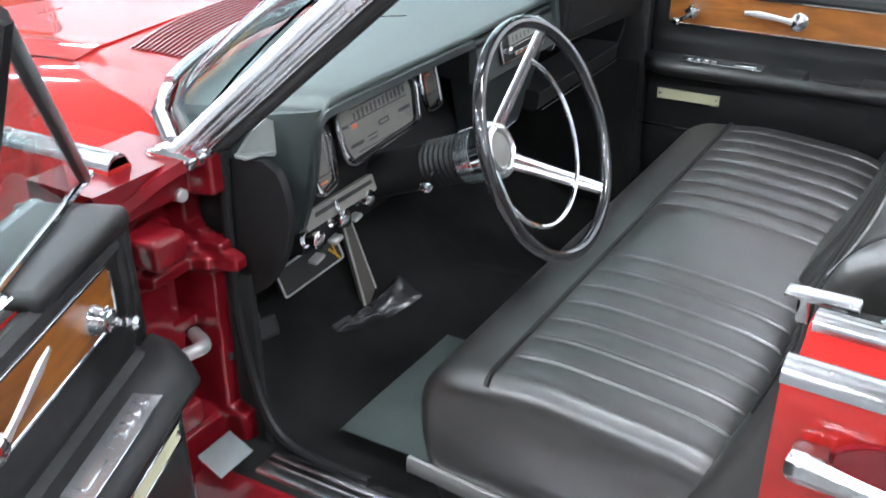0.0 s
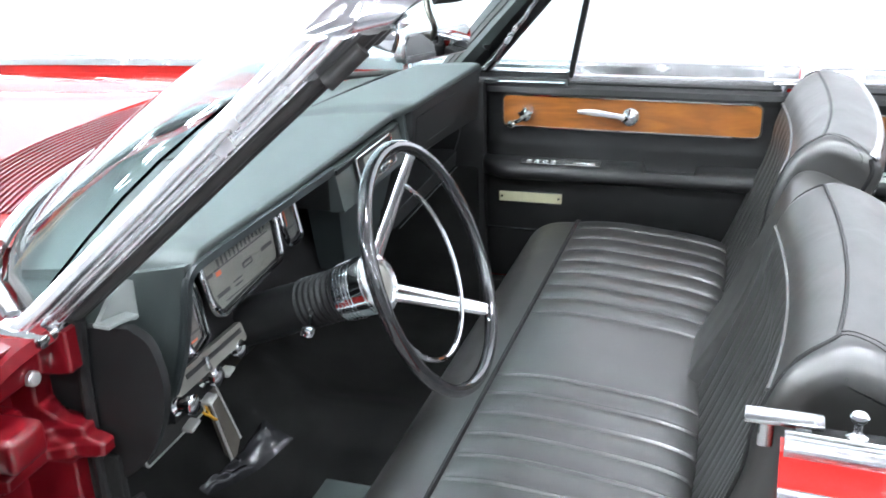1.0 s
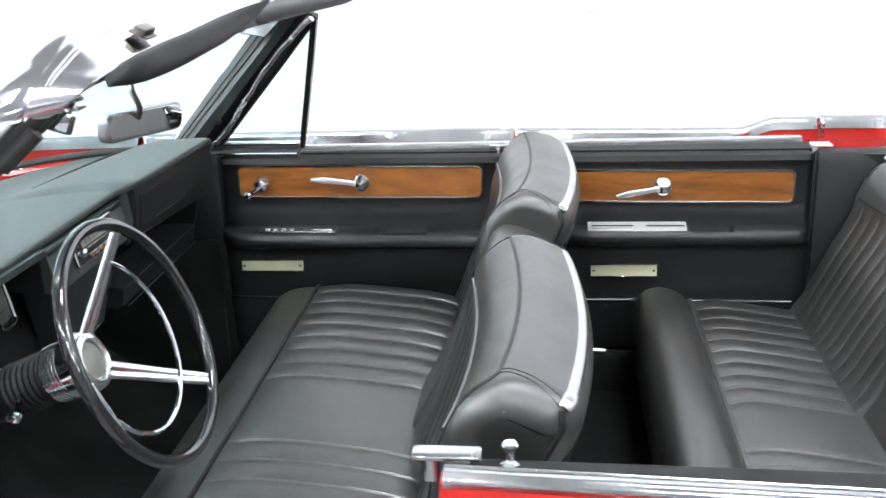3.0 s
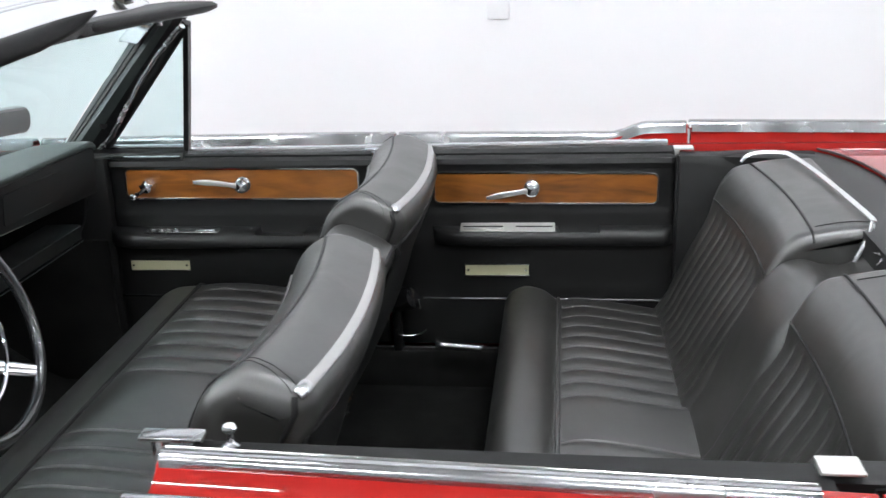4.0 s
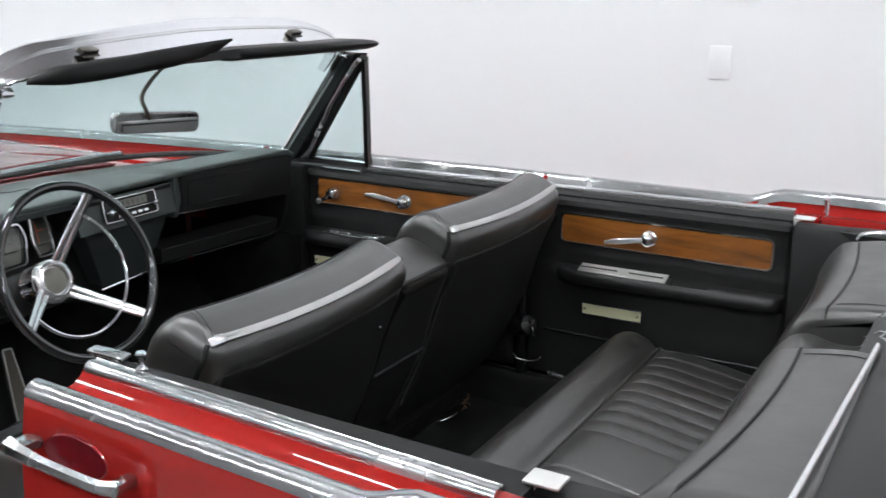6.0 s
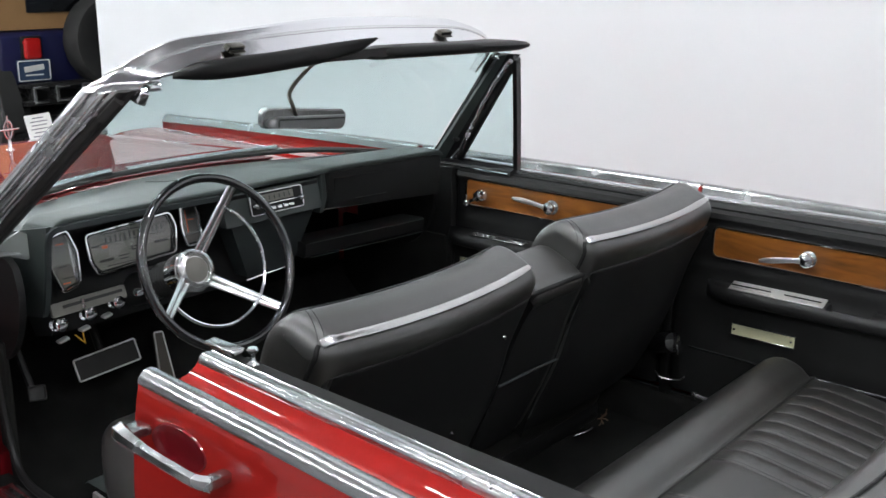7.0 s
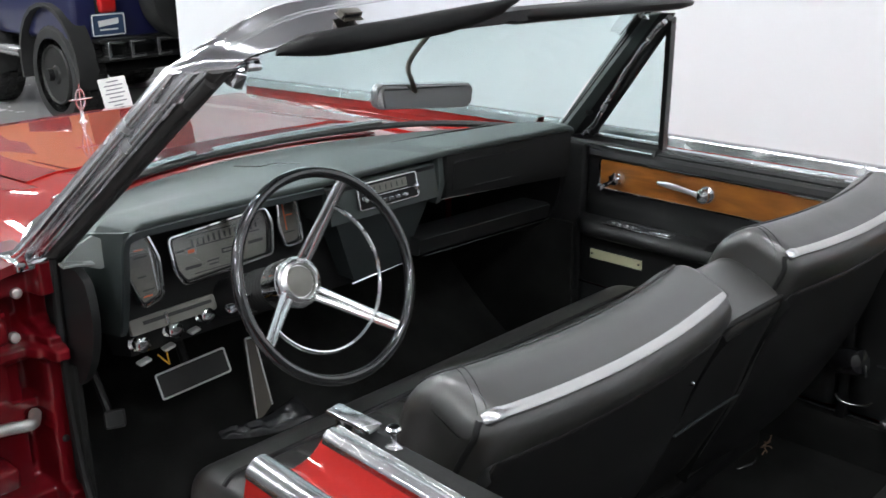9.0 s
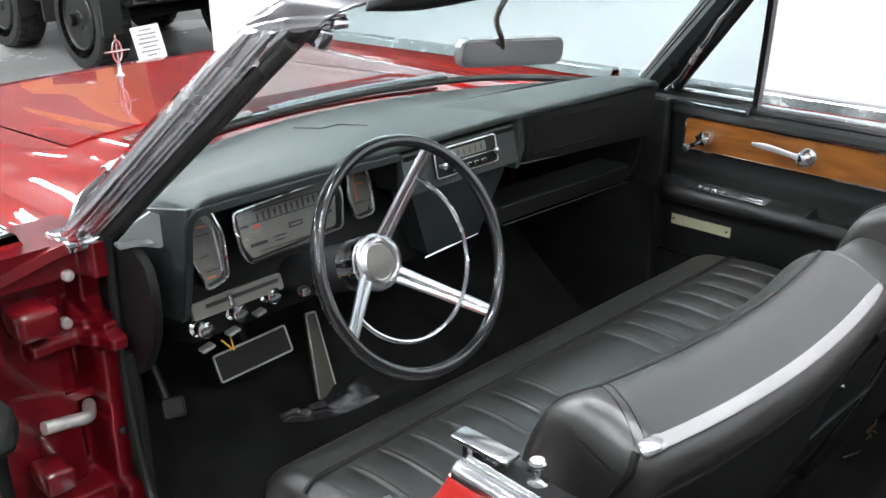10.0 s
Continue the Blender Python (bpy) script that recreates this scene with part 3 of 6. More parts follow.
part("scoop_disc", turned([(1.06, -0.002), (1.0, 0.0045), (0.96, 0.0045), (0.8, 0.0028), (0.5, 0.0015), (0.02, 0.001)], 30, SC @ Matrix.Diagonal((0.068, 0.030, 1, 1))), RED_SHADED, DOOR_RL, "disc behind the handle, its red darkened for the hollow's shade")

# quarters, rear deck
for s in (-1, 1):
    xs = [1.056, 1.2, 1.5, 1.9, 2.3, 2.55]
    q = part("quarter_panel", loft([side_ring(x, s, 0.03 - 0.012 * (x - 1.056)) for x in xs]), RED, CAR, "red rear quarter panel")
    part("blade_trim", blade_trim(xs, s, [0.031 - 0.012 * (x - 1.056) for x in xs]), BLADE, q, "polished steel trim along the top edge")
    cap = join(rbox(1.022, C + s * 0.824, 0.969, 0.052, 0.042, 0.005, 0.002), rbox(1.004, C + s * 0.822, 0.958, 0.014, 0.030, 0.018, 0.003))
    part("glass_channel_cap", cap, ALLOY, q, "chrome cap at the rear end of the window slot")
    part("seam_bead", tube([(1.053, C + s * 0.934, 0.965), (1.053, C + s * 0.932, 1.0), (1.053, C + s * 0.962, 1.006), (1.053, C + s * 0.976, 0.99)], 0.004, 6), CHROME, q)


def deck_edge(y):
    """x of the trunk lid's curved front edge."""
    u = (y - C) / 0.80
    return 1.478 - 0.03 * u ** 2 - 0.045 * u ** 6


ys = np.linspace(C - 0.845, C + 0.845, 35)
rings = []
for k in np.linspace(0, 1, 9):
    rings.append([(deck_edge(y) + k * (2.55 - deck_edge(y)), y, 0.972 - 0.05 * k ** 2 - 0.010 * ((y - C) / 0.8) ** 4) for y in ys])
top = loft(rings, False, False)
low = [(x, y, z - 0.03) for x, y, z in top[0]]
n = len(top[0])
part("trunk_lid", join(top, (low, [tuple(reversed(f)) for f in top[1]]), loft([rings[0], [(x, y, z - 0.03) for x, y, z in rings[0]]], False, False)), RED, CAR, "glossy red trunk lid behind the rear seat")
part("deck_bead", tube([(deck_edge(y) - 0.004, y, 0.971 - 0.010 * ((y - C) / 0.8) ** 4) for y in ys], 0.0035, 6), RUBBER, CAR, "black rubber bead along the deck edge")
rings = []
for k in np.linspace(0, 1, 7):
    rings.append([(1.30 + k * (deck_edge(y) - 0.006 - 1.30) if abs(y - C) < 0.79 else 1.06 + k * (deck_edge(y) - 0.006 - 1.06), y, 0.962 + 0.008 * math.sin(k * 3.0) - 0.010 * ((y - C) / 0.8) ** 4) for y in ys])
rings = [[(x - 0.002, y, z - 0.10) for x, y, z in rings[0]]] + rings
part("rear_deck", loft(rings, False, False), VINYL, CAR, "black vinyl shelf behind the rear seat")
part("tail_panel", rbox(2.56, C, 0.62, 0.05, 1.86, 0.6, 0.03), RED, CAR)
part("under_body", rbox(0.0, C, 0.235, 5.0, 1.6, 0.05, 0.02), DARK, CAR, "dark underside of the body")

# ---- front: hood, fenders, cowl ----


def fender_ring(x, s):
    k = (x + 0.86) / -1.7
    drop = 0.045 * k ** 1.4
    fall = 0.16 * max(0.0, (-2.26 - x) / 0.16) ** 1.5
    pts = [(0.735, 0.938 - 0.5 * drop), (0.79, 0.937 - 0.6 * drop), (0.87, 0.928 - 0.8 * drop), (0.910, 0.926 - drop), (0.933, 0.937 - drop), (0.944, 0.962 - drop),
           (0.949, 0.972 - drop), (0.976, 0.972 - drop), (0.986, 0.962 - drop), (0.993, 0.93 - drop), (1.003, 0.87 - drop), (1.01, 0.78), (1.01, 0.65), (1.0, 0.5), (0.975, 0.36), (0.94, 0.28),
           (0.90, 0.28), (0.93, 0.6), (0.90, 0.88 - drop), (0.735, 0.90 - 0.5 * drop)]
    return [(x, C + s * (d + flare(x) * min(1.0, max(0.0, (d - 0.735) / 0.15))), z + (0.013 if s > 0 and d > 0.94 and z > 0.9 else 0.0) - (fall if d < 0.94 and z > 0.8 else 0.0)) for d, z in pts]


for s in (-1, 1):
    fx = np.linspace(-0.865, -2.42, 10)
    # the flange's shade is put into its darker red
    part("fender_end", rbox(-0.866, C + s * 0.90, 0.60, 0.008, 0.16, 0.56, 0.003), RED_SHADED, CAR, "red flange closing the fender, shade put into its paint")
    fen = part("front_fender", loft([fender_ring(x, s) for x in fx]), RED, CAR, "red front fender with a raised edge")
    part("blade_trim", blade_trim(fx, s, [(0.013 if s > 0 else 0.0) - 0.045 * ((x + 0.86) / -1.7) ** 1.4 for x in fx]), BLADE, fen, "polished steel trim along the top edge")


def hood_z(x, y):
    u = abs(y - C) / 0.73
    return 0.955 - 0.035 * ((x + 1.2) / -1.1) ** 2 - 0.022 * u ** 4 + 0.022 * min(1.0, max(0.0, (x + 1.9) / 0.6)) ** 2 * (1 - u ** 4) + 0.004 * math.exp(-((u - 0.62) / 0.05) ** 2)


# sheet added under hood and fenders; its darker red is the gaps' shade
gut = [[(x, y, hood_z(x, y) - 0.014) for y in np.linspace(C - 0.80, C + 0.80, 21)] for x in np.linspace(-0.90, -2.36, 12)]
part("hood_underlay", loft(gut, False, False), RED_SHADED, CAR, "added sheet under the hood, darkened red as shade in the gaps")
hx_list = np.linspace(-1.35, -2.30, 14)
hy = np.linspace(C - 0.532, C + 0.532, 37)
top = [[(x + 0.06 * (1 - ((y - C) / 0.73) ** 2) * (-1 if x < -1.2 else -0.3), y, hood_z(x, y)) for y in hy] for x in hx_list]
nose = [[(p[0] - a, p[1], p[2] - b) for p in top[-1]] for a, b in ((0.02, 0.006), (0.03, 0.03), (0.03, 0.3))]
lip = [(p[0] + 0.006, p[1], p[2] - 0.03) for p in top[0]]
part("hood", loft([lip] + top + nose, False, False), RED, CAR, "glossy red hood")
def glass_base(y):
    v = (y - C) / 0.765
    return -1.15 + 0.24 * v ** 2 + 0.02 * v ** 6 + 0.05 * v ** 20


def shoulder(x, d, s):
    """A point of the broad fender top between the hood's seam and the raised edge."""
    k = (d - 0.538) / 0.207
    rim = 0.9395 - 0.0225 * max(0.0, (x + 0.86) / -1.7) ** 1.4
    z = (1 - k) * hood_z(x, C + 0.538) + k * rim + 0.006 * math.sin(math.pi * k)
    return (x, C + s * d, z)


for s in (-1, 1):
    rows = []
    for x in np.concatenate([np.linspace(-0.87, -1.20, 9), np.linspace(-1.26, -2.30, 12)]):
        inner = next((d for d in np.linspace(0.538, 0.735, 60) if glass_base(C + d) - 0.048 > x), 0.735) if x > -1.26 else 0.538
        line = [shoulder(x, d, s) for d in np.linspace(inner, 0.752, 9)]
        rows.append([(line[0][0], line[0][1], line[0][2] - 0.02)] + line)
    rows.append([(p[0] - 0.03, p[1], p[2] - 0.03) for p in rows[-1]])
    rows.append([(p[0], p[1], p[2] - 0.3) for p in rows[-1]])
    part("fender_top", loft(rows, False, False), RED, CAR, "broad glossy red top of the fender")
part("grille_shell", rbox(-2.40, C, 0.6, 0.1, 1.86, 0.5, 0.04), SATIN, CAR)

orn = join(turned([(0.026, -0.02), (0.024, 0.0), (0.016, 0.008), (0.007, 0.018), (0.005, 0.05)], 14, Matrix.Translation((-2.12, C, 0.925))),
           sweep([(-2.12, C + 0.016 * math.cos(a), 1.01 + 0.034 * math.sin(a)) for a in np.linspace(0, 2 * np.pi, 20, endpoint=False)], circle(0.003, 6), (1, 0, 0), True),
           tube([(-2.12, C - 0.042, 1.01), (-2.12, C, 1.01), (-2.12, C + 0.042, 1.01)], 0.003, 6), tube([(-2.12, C, 0.965), (-2.12, C, 1.01), (-2.12, C, 1.062)], 0.003, 6))
part("hood_ornament", orn, BRIGHT, CAR, "upright chrome star ornament on the hood")

# cowl with its air louvres
def cowl_front(y):
    return -1.42 - 0.035 * (1 - ((y - C) / 0.73) ** 2)


cy = np.linspace(C - 0.54, C + 0.54, 25)
part("cowl", loft([[(glass_base(y) + 0.03 + k * (cowl_front(y) - glass_base(y) - 0.03), y, hood_z(-1.25, y) - 0.010 + 0.003 * math.sin(3 * k)) for y in cy] for k in np.linspace(0, 1, 5)], False, False), RED, CAR, "red cowl panel below the windshield")
ly = np.linspace(C - 0.43, C + 0.43, 25)


def louvre_x(y, f):
    """x of a louvre; f runs from the glass to the hood's edge."""
    back = glass_base(y) - 0.05
    return back + f * (-1.425 + 0.30 * (abs(y - C) / 0.43) ** 2 * 0.33 - back)


# sheet and slats take the darker red, which carries the intake's shade
vent = part("cowl_vent", loft([[(louvre_x(y, f), y, hood_z(-1.25, y) - 0.006) for y in ly] for f in (0.0, 1.0)], False, False), RED_SHADED, CAR, "red sheet under the cowl louvres, darkened for the intake's shade")
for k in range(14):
    part("louvre", sweep([(louvre_x(y, 0.04 + k / 14.6), y, hood_z(-1.25, y) - 0.003) for y in ly], [(-0.003, -0.003), (-0.002, 0.001), (0.002, 0.001), (0.003, -0.003)], (0, 0, 1)), RED_SHADED, vent)

# ---- windshield ----
gy = np.linspace(-1, 1, 25)
far = [max(0.0, (u - 0.6) / 0.4) ** 2 for u in gy]
base = [np.array((glass_base(C + 0.765 * u) - 0.01 + 0.095 * w, C + 0.765 * u + 0.050 * w, 1.0 - 0.035 * u ** 6)) for u, w in zip(gy, far)]
head = [np.array((-0.455 + 0.07 * u ** 2 + 0.055 * w, C + 0.638 * u + 0.075 * w, 1.425 - 0.06 * u ** 4)) for u, w in zip(gy, far)]
rings = []
for k in np.linspace(0, 1, 9):
    bulge = 0.022 * math.sin(math.pi * k)
    row = [b * (1 - k) + h * k + np.array((-bulge, 0, bulge)) for b, h in zip(base, head)]
    rings.append(row + [p + np.array((0.004, 0, -0.003)) for p in reversed(row)])
ws = part("windshield", loft(rings), GLASS, CAR, "curved tinted windshield")
ws.visible_shadow = False
sill = [(p, 0.11 * (1 - 0.6 * u ** 8)) for p, u in zip(base, gy)]
part("dash_shelf", loft([[p + np.array((a, 0, b)) for a, b in ((0.012, -0.026), (w, -0.022), (w, -0.045), (0.012, -0.045))] for p, w in sill]), DASH_PAD, CAR, "grey-green shelf along the windshield's foot")
part("glass_seal", tube([p + np.array((0.016, 0, 0.002)) for p in base], 0.010, 8), RUBBER, CAR, "black rubber windshield seal")
part("lower_reveal", sweep([p + np.array((-0.03, 0, -0.008)) for p in base], circle(0.014, 8, 0.007), (0, 0, 1)), CHROME, CAR, "chrome moulding under the windshield")

HALF_O = [(-0.478, 0.696, 1.298), (-0.430, 0.676, 1.346), (-0.425, 0.645, 1.368), (-0.437, 0.58, 1.378), (-0.445, 0.46, 1.392), (-0.451, 0.2, 1.406)]
HALF_I = [(-0.391, 0.615, 1.298), (-0.340, 0.598, 1.346), (-0.316, 0.578, 1.374), (-0.300, 0.52, 1.390), (-0.285, 0.42, 1.398), (-0.274, 0.2, 1.404)]


def across(half, mid, n=7):
    """A smooth edge from one side's pillar over the header to the other's."""
    pts = [(x, C - y, z) for x, y, z in half] + [mid] + [(x, C + y, z) for x, y, z in reversed(half)]
    return spline(pts, n)


edge_o, edge_i = across(HALF_O, (-0.452, C, 1.408)), across(HALF_I, (-0.270, C, 1.406))
tan = np.gradient(edge_o + edge_i, axis=0)
nrm = np.cross(edge_i - edge_o, tan)
nrm /= np.linalg.norm(nrm, axis=1)[:, None]
wide = np.pad(nrm, ((9, 9), (0, 0)), mode="edge")
nrm = np.stack([wide[k:k + 19].mean(0) for k in range(len(nrm))])
nrm /= np.linalg.norm(nrm, axis=1)[:, None]
steps = np.arange(len(edge_o)) / 7.0
tall = np.interp(steps, [0, 1, 2, 3, 4, 6, 8, 9, 10, 11, 12], [0.010, 0.011, 0.014, 0.032, 0.060, 0.076, 0.070, 0.058, 0.040, 0.022, 0.014])
crest = [(0.0, -0.2), (0.0, 0.0), (0.03, 0.18), (0.09, 0.44), (0.17, 0.68), (0.26, 0.86), (0.36, 0.97), (0.44, 1.0), (0.50, 0.96), (0.535, 0.90), (0.545, 0.84), (0.57, 0.80), (0.64, 0.68), (0.74, 0.51), (0.84, 0.33), (0.92, 0.18), (0.975, 0.10), (1.0, 0.0), (1.0, -0.2)]
HEADER = part("windshield_header", loft([[o + a * (q - o) + b * h * n for a, b in crest] for o, q, n, h in zip(edge_o, edge_i, nrm, tall)]), HEADER_METAL, CAR, "broad polished windshield header with a stepped edge", 50)
rim_i = [q + 0.02 * (q - o) for o, q in zip(edge_o, edge_i) if -0.28 < q[1] < 0.36]
part("header_liner", sweep(rim_i, [(0.012, -0.020), (-0.022, -0.018), (-0.030, -0.006), (-0.024, 0.006), (-0.008, 0.010), (0.010, 0.004)], (0, 0, 1), False, np.interp(np.linspace(0, 1, len(rim_i)), [0, 0.1, 0.45, 0.5, 0.55, 0.9, 1], [0.2, 0.9, 1.0, 0.75, 1.0, 0.9, 0.2])), VISOR, HEADER, "black padded liner along the header")
for k in (0.62, 0.66):
    part("sealing_lip", tube([o + k * (q - o) + (0.70 - 1.35 * (k - 0.62)) * h * n for o, q, n, h in zip(edge_o, edge_i, nrm, tall)][16:-16], 0.002, 6), SATIN, HEADER)
for s in (-1, 1):
    lo = {"in": (-0.777, 0.730, 0.95), "out": (-0.845, 0.815, 0.95)}
    hi = {"in": (-0.328, 0.596, 1.355), "out": (-0.418, 0.676, 1.355)}
    if s > 0:
        lo = {"in": (-0.7235, 0.785, 0.95), "out": (-0.757, 0.84, 0.95)}
        hi = {"in": (-0.339, 0.670, 1.355), "out": (-0.393, 0.728, 1.355)}

    def at(key, k):
        a, b = np.array(lo[key]), np.array(hi[key])
        p = a + k * (b - a)
        return np.array((p[0], C + s * p[1], p[2]))

    ks = np.linspace(-0.06, 1.0, 8)
    chrome, seal, liner = [], [], []
    for k in ks:
        a, b = at("out", k), at("in", k)
        d = b - a
        side = np.cross(d, at("out", 1.0) - at("out", 0.0)) * -s
        side /= np.linalg.norm(side)
        nn, out = side * -0.014, side * 0.009
        face = [(0.0, 0.0), (0.02, 0.5), (0.06, 1.0), (0.12, 1.25), (0.19, 1.2), (0.245, 0.85), (0.27, 0.3), (0.28, 0.05), (0.295, 0.35), (0.335, 0.95), (0.40, 1.25), (0.47, 1.2), (0.52, 0.8), (0.54, 0.3), (0.55, 0.1), (0.565, 0.35), (0.59, 0.55), (0.62, 0.2)]
        chrome.append([a + nn] + [a + u * d + out * (1.25 * h - 0.2) for u, h in face] + [a + 0.62 * d + nn])
        seal.append([a + 0.61 * d, a + 0.64 * d + out * 0.75, a + 0.70 * d + out * 1.1, a + 0.79 * d + out * 1.1, a + 0.85 * d + out * 0.7, a + 0.87 * d + out * 0.35, a + 0.94 * d + out * 0.4, a + d, a + d + 0.8 * nn, a + 0.62 * d + 0.8 * nn])
        rail = at("in", k) + np.array((0.085 - 0.025 * k, s * (0.045 - 0.025 * k), 0.0))
        liner.append([b + np.array((-0.012, 0, 0)), b + np.array((0.004, -s * 0.010, -0.004)), b * 0.5 + rail * 0.5 + np.array((0, -s * 0.014, 0)), rail + np.array((-0.008, -s * 0.012, 0)), rail, a + 0.5 * d])
    pil = part("windshield_pillar", loft(chrome), WAVY if s < 0 else DASH_DARK, CAR, "chrome windshield pillar with a grooved face" if s < 0 else "dark grey trimmed windshield pillar", 60)
    part("pillar_seal", loft(seal), RUBBER, pil, "black rubber seal along the pillar")
    if s > 0:
        part("pillar_liner", loft(liner), DARK, pil, "black inner pillar trim")
        off = np.array((0.0012, -0.0022, -0.0017))
        part("liner_face", loft([[r[0] + off, r[1] + off, r[2] + off, r[2], r[1], r[0]] for r in liner]), DASH_PAD, pil, "grey-green padded pillar face")
        crumple = np.random.default_rng(5)
        part("pillar_strip", tube([np.array(p) + crumple.normal(0, 0.0014, 3) for p in spline([(-0.612, 0.792, 0.985), (-0.552, 0.772, 1.040), (-0.428, 0.722, 1.197), (-0.334, 0.680, 1.291), (-0.278, 0.652, 1.340)], 9)], 0.0075, 10), WAVY, pil, "crumpled bright weatherstrip ahead of the vent window")
        part("snap", turned([(0.012, 0), (0.011, 0.004), (0.004, 0.006)], 14, facing(liner[2][2] + np.array((0.008, -0.004, 0.01)), (1, 0, 0), (0.7, -0.6, 0.1))), DARK, pil)
    q = [at("in", k) * 0.80 + at("out", k) * 0.20 + np.array((0.004, 0, 0.004)) for k in (0.84, 0.9, 0.95)]
    part("seal_end", sweep(q, rounded(0.045, 0.022, 0.007, 3), (-0.2, s * 0.6, 0.7)), RUBBER, pil, "moulded end of the pillar seal")
    b = at("in", 0.97) + np.array((0.002, -s * 0.012, -0.004))
    lock = join(rbox(*b, 0.03, 0.022, 0.03, 0.004, 2, pose(0, 0, 0, 20 * s, 15)), rbox(b[0] + 0.006, b[1] - s * 0.028, b[2] + 0.018, 0.026, 0.03, 0.014, 0.003), tube([b + np.array((0, 0, 0.01)), b + np.array((0.01, -s * 0.045, 0.022))], 0.006, 8))
    if s > 0:
        lock = join(rbox(b[0] + 0.01, b[1] - 0.012, b[2] + 0.006, 0.016, 0.02, 0.012, 0.003), tube([b + np.array((0, 0, 0.004)), b + np.array((0.01, -0.03, 0.012))], 0.004, 8))
    part("header_bracket", lock, CHROME, pil, "small chrome bracket at the header's inner corner")
    for k in (0.28, 0.55, 0.82):
        p = at("out", k) * 0.55 + at("in", k) * 0.45
        part("screw", turned([(0.006, 0), (0.004, 0.004)], 10, facing(p + out * 1.0, (1, 0, 0), tuple(side))), SATIN, pil)
    part("pillar_foot", rbox(-0.835, C + s * 0.775, 0.948, 0.10, 0.10, 0.022, 0.008), CHROME if s < 0 else DARK, pil)

# black inner posts and quarter trims
for s in (-1, 1):
    if s > 0:
        part("hinge_post_trim", rbox(-0.685, C + 0.775, 0.665, 0.19, 0.06, 0.60, 0.012), VINYL, CAR, "black trim on the hinge post")
    part("quarter_trim", loft([[(x, C + s * d, z) for d, z in ((0.84, 0.955), (0.80, 0.962), (0.785, 0.955), (0.775, 0.93), (0.772, 0.40), (0.84, 0.39))] for x in (1.008, 1.012, 1.36)]), VINYL, CAR, "black padded trim beside the rear seat")
    # dark strip added to fill the gap between door panel and quarter trim
    part("gap_filler", rbox(1.0065, C + s * 0.815, 0.67, 0.012, 0.05, 0.57, 0.003), DARK, CAR)
    part("rear_post", rbox(0.222, C + s * 0.79, 0.66, 0.026, 0.05, 0.58, 0.006), DARK, CAR)

# ---- the driver's front door, standing open ----
SWING = Matrix.Translation((-0.680, -1.085, 0)) @ pose(0, 0, 0, 0, 0, -66.5) @ Matrix.Translation((0.540, 0.751, 0))
to_left = fitted(-1)


def swung(geo):
    return moved(to_left(geo), SWING)


DOOR_FL = part("front_door", moved(loft([side_ring(x, -1) for x in np.linspace(-0.63, 0.185, 5)]), SWING), RED, CAR, "open red front door on the driver's side")
part("blade_trim", moved(blade_trim([-0.632, 0.183], -1, [0, 0]), SWING), BLADE, DOOR_FL, "polished steel trim along the top edge")
part("belt_strip", moved(belt_strip(-0.366, 0.181, -1), SWING), CHROME, DOOR_FL, "ribbed chrome strip beside the window slot")
part("door_edge", swung(rbox(-0.610, 0.815, 0.66, 0.03, 0.07, 0.60, 0.012, 3)), VINYL, DOOR_FL, "black rubber-edged hinge side of the door")
trim_front(DOOR_FL, swung, 158, 0.006, 0.04, -0.635)
vent_window(DOOR_FL, swung, (-0.70, 0.87, 0.98), 0.035)
part("belt_cover", swung(join(rbox(-0.50, 0.845, 0.958, 0.27, 0.15, 0.04, 0.016, 3), rbox(-0.632, 0.865, 0.80, 0.02, 0.17, 0.34, 0.009, 3))), VINYL, DOOR_FL, "black padded cover at the door's hinge end")

# hinge post of the open door
def ease(v, e0, e1):
    t = min(1.0, max(0.0, (v - e0) / (e1 - e0)))
    return t * t * (3 - 2 * t)


def jamb_x(y, z):
    """The pressed panel's depth: a raised post edge and shelves, with sunk pockets between them."""
    x = -0.852
    for y0, y1, z0, z1, h, e in ((-0.768, -0.72, 0.30, 0.97, 0.046, 0.012), (-0.885, -0.74, 0.748, 0.766, 0.030, 0.010), (-0.99, -0.74, 0.885, 0.99, 0.030, 0.012), (-0.99, -0.74, 0.35, 0.43, 0.034, 0.016),
                                 (-0.785, -0.745, 0.745, 0.80, 0.030, 0.02), (-0.905, -0.735, 0.800, 0.872, -0.046, 0.010), (-0.826, -0.772, 0.645, 0.722, -0.048, 0.005), (-0.806, -0.772, 0.580, 0.612, -0.04, 0.005),
                                 (-0.888, -0.785, 0.448, 0.566, -0.034, 0.012), (-0.868, -0.80, 0.475, 0.535, -0.03, 0.012)):
        x += h * ease(y, y0 - e, y0) * (1 - ease(y, y1, y1 + e)) * ease(z, z0 - e, z0) * (1 - ease(z, z1, z1 + e))
    return max(x, -0.96) + 0.05 * max(0.0, 0.42 - z)


jy, jz = np.linspace(-0.975, -0.734, 72), np.linspace(0.33, 0.950, 170)
# body red made darker on jamb, flange and hinges, in place of shade
post = part("hinge_post", loft([[(jamb_x(y, z), y, z) for y in jy] for z in jz] + [[(-0.975, y, z) for y in jy] for z in (0.950, 0.33)], False, False, True), RED_SHADED, CAR, "red pressed door jamb with hinge pockets, darkened for shade", 70)
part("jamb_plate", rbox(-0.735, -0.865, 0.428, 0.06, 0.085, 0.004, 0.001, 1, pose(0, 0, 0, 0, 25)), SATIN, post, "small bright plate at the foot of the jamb")
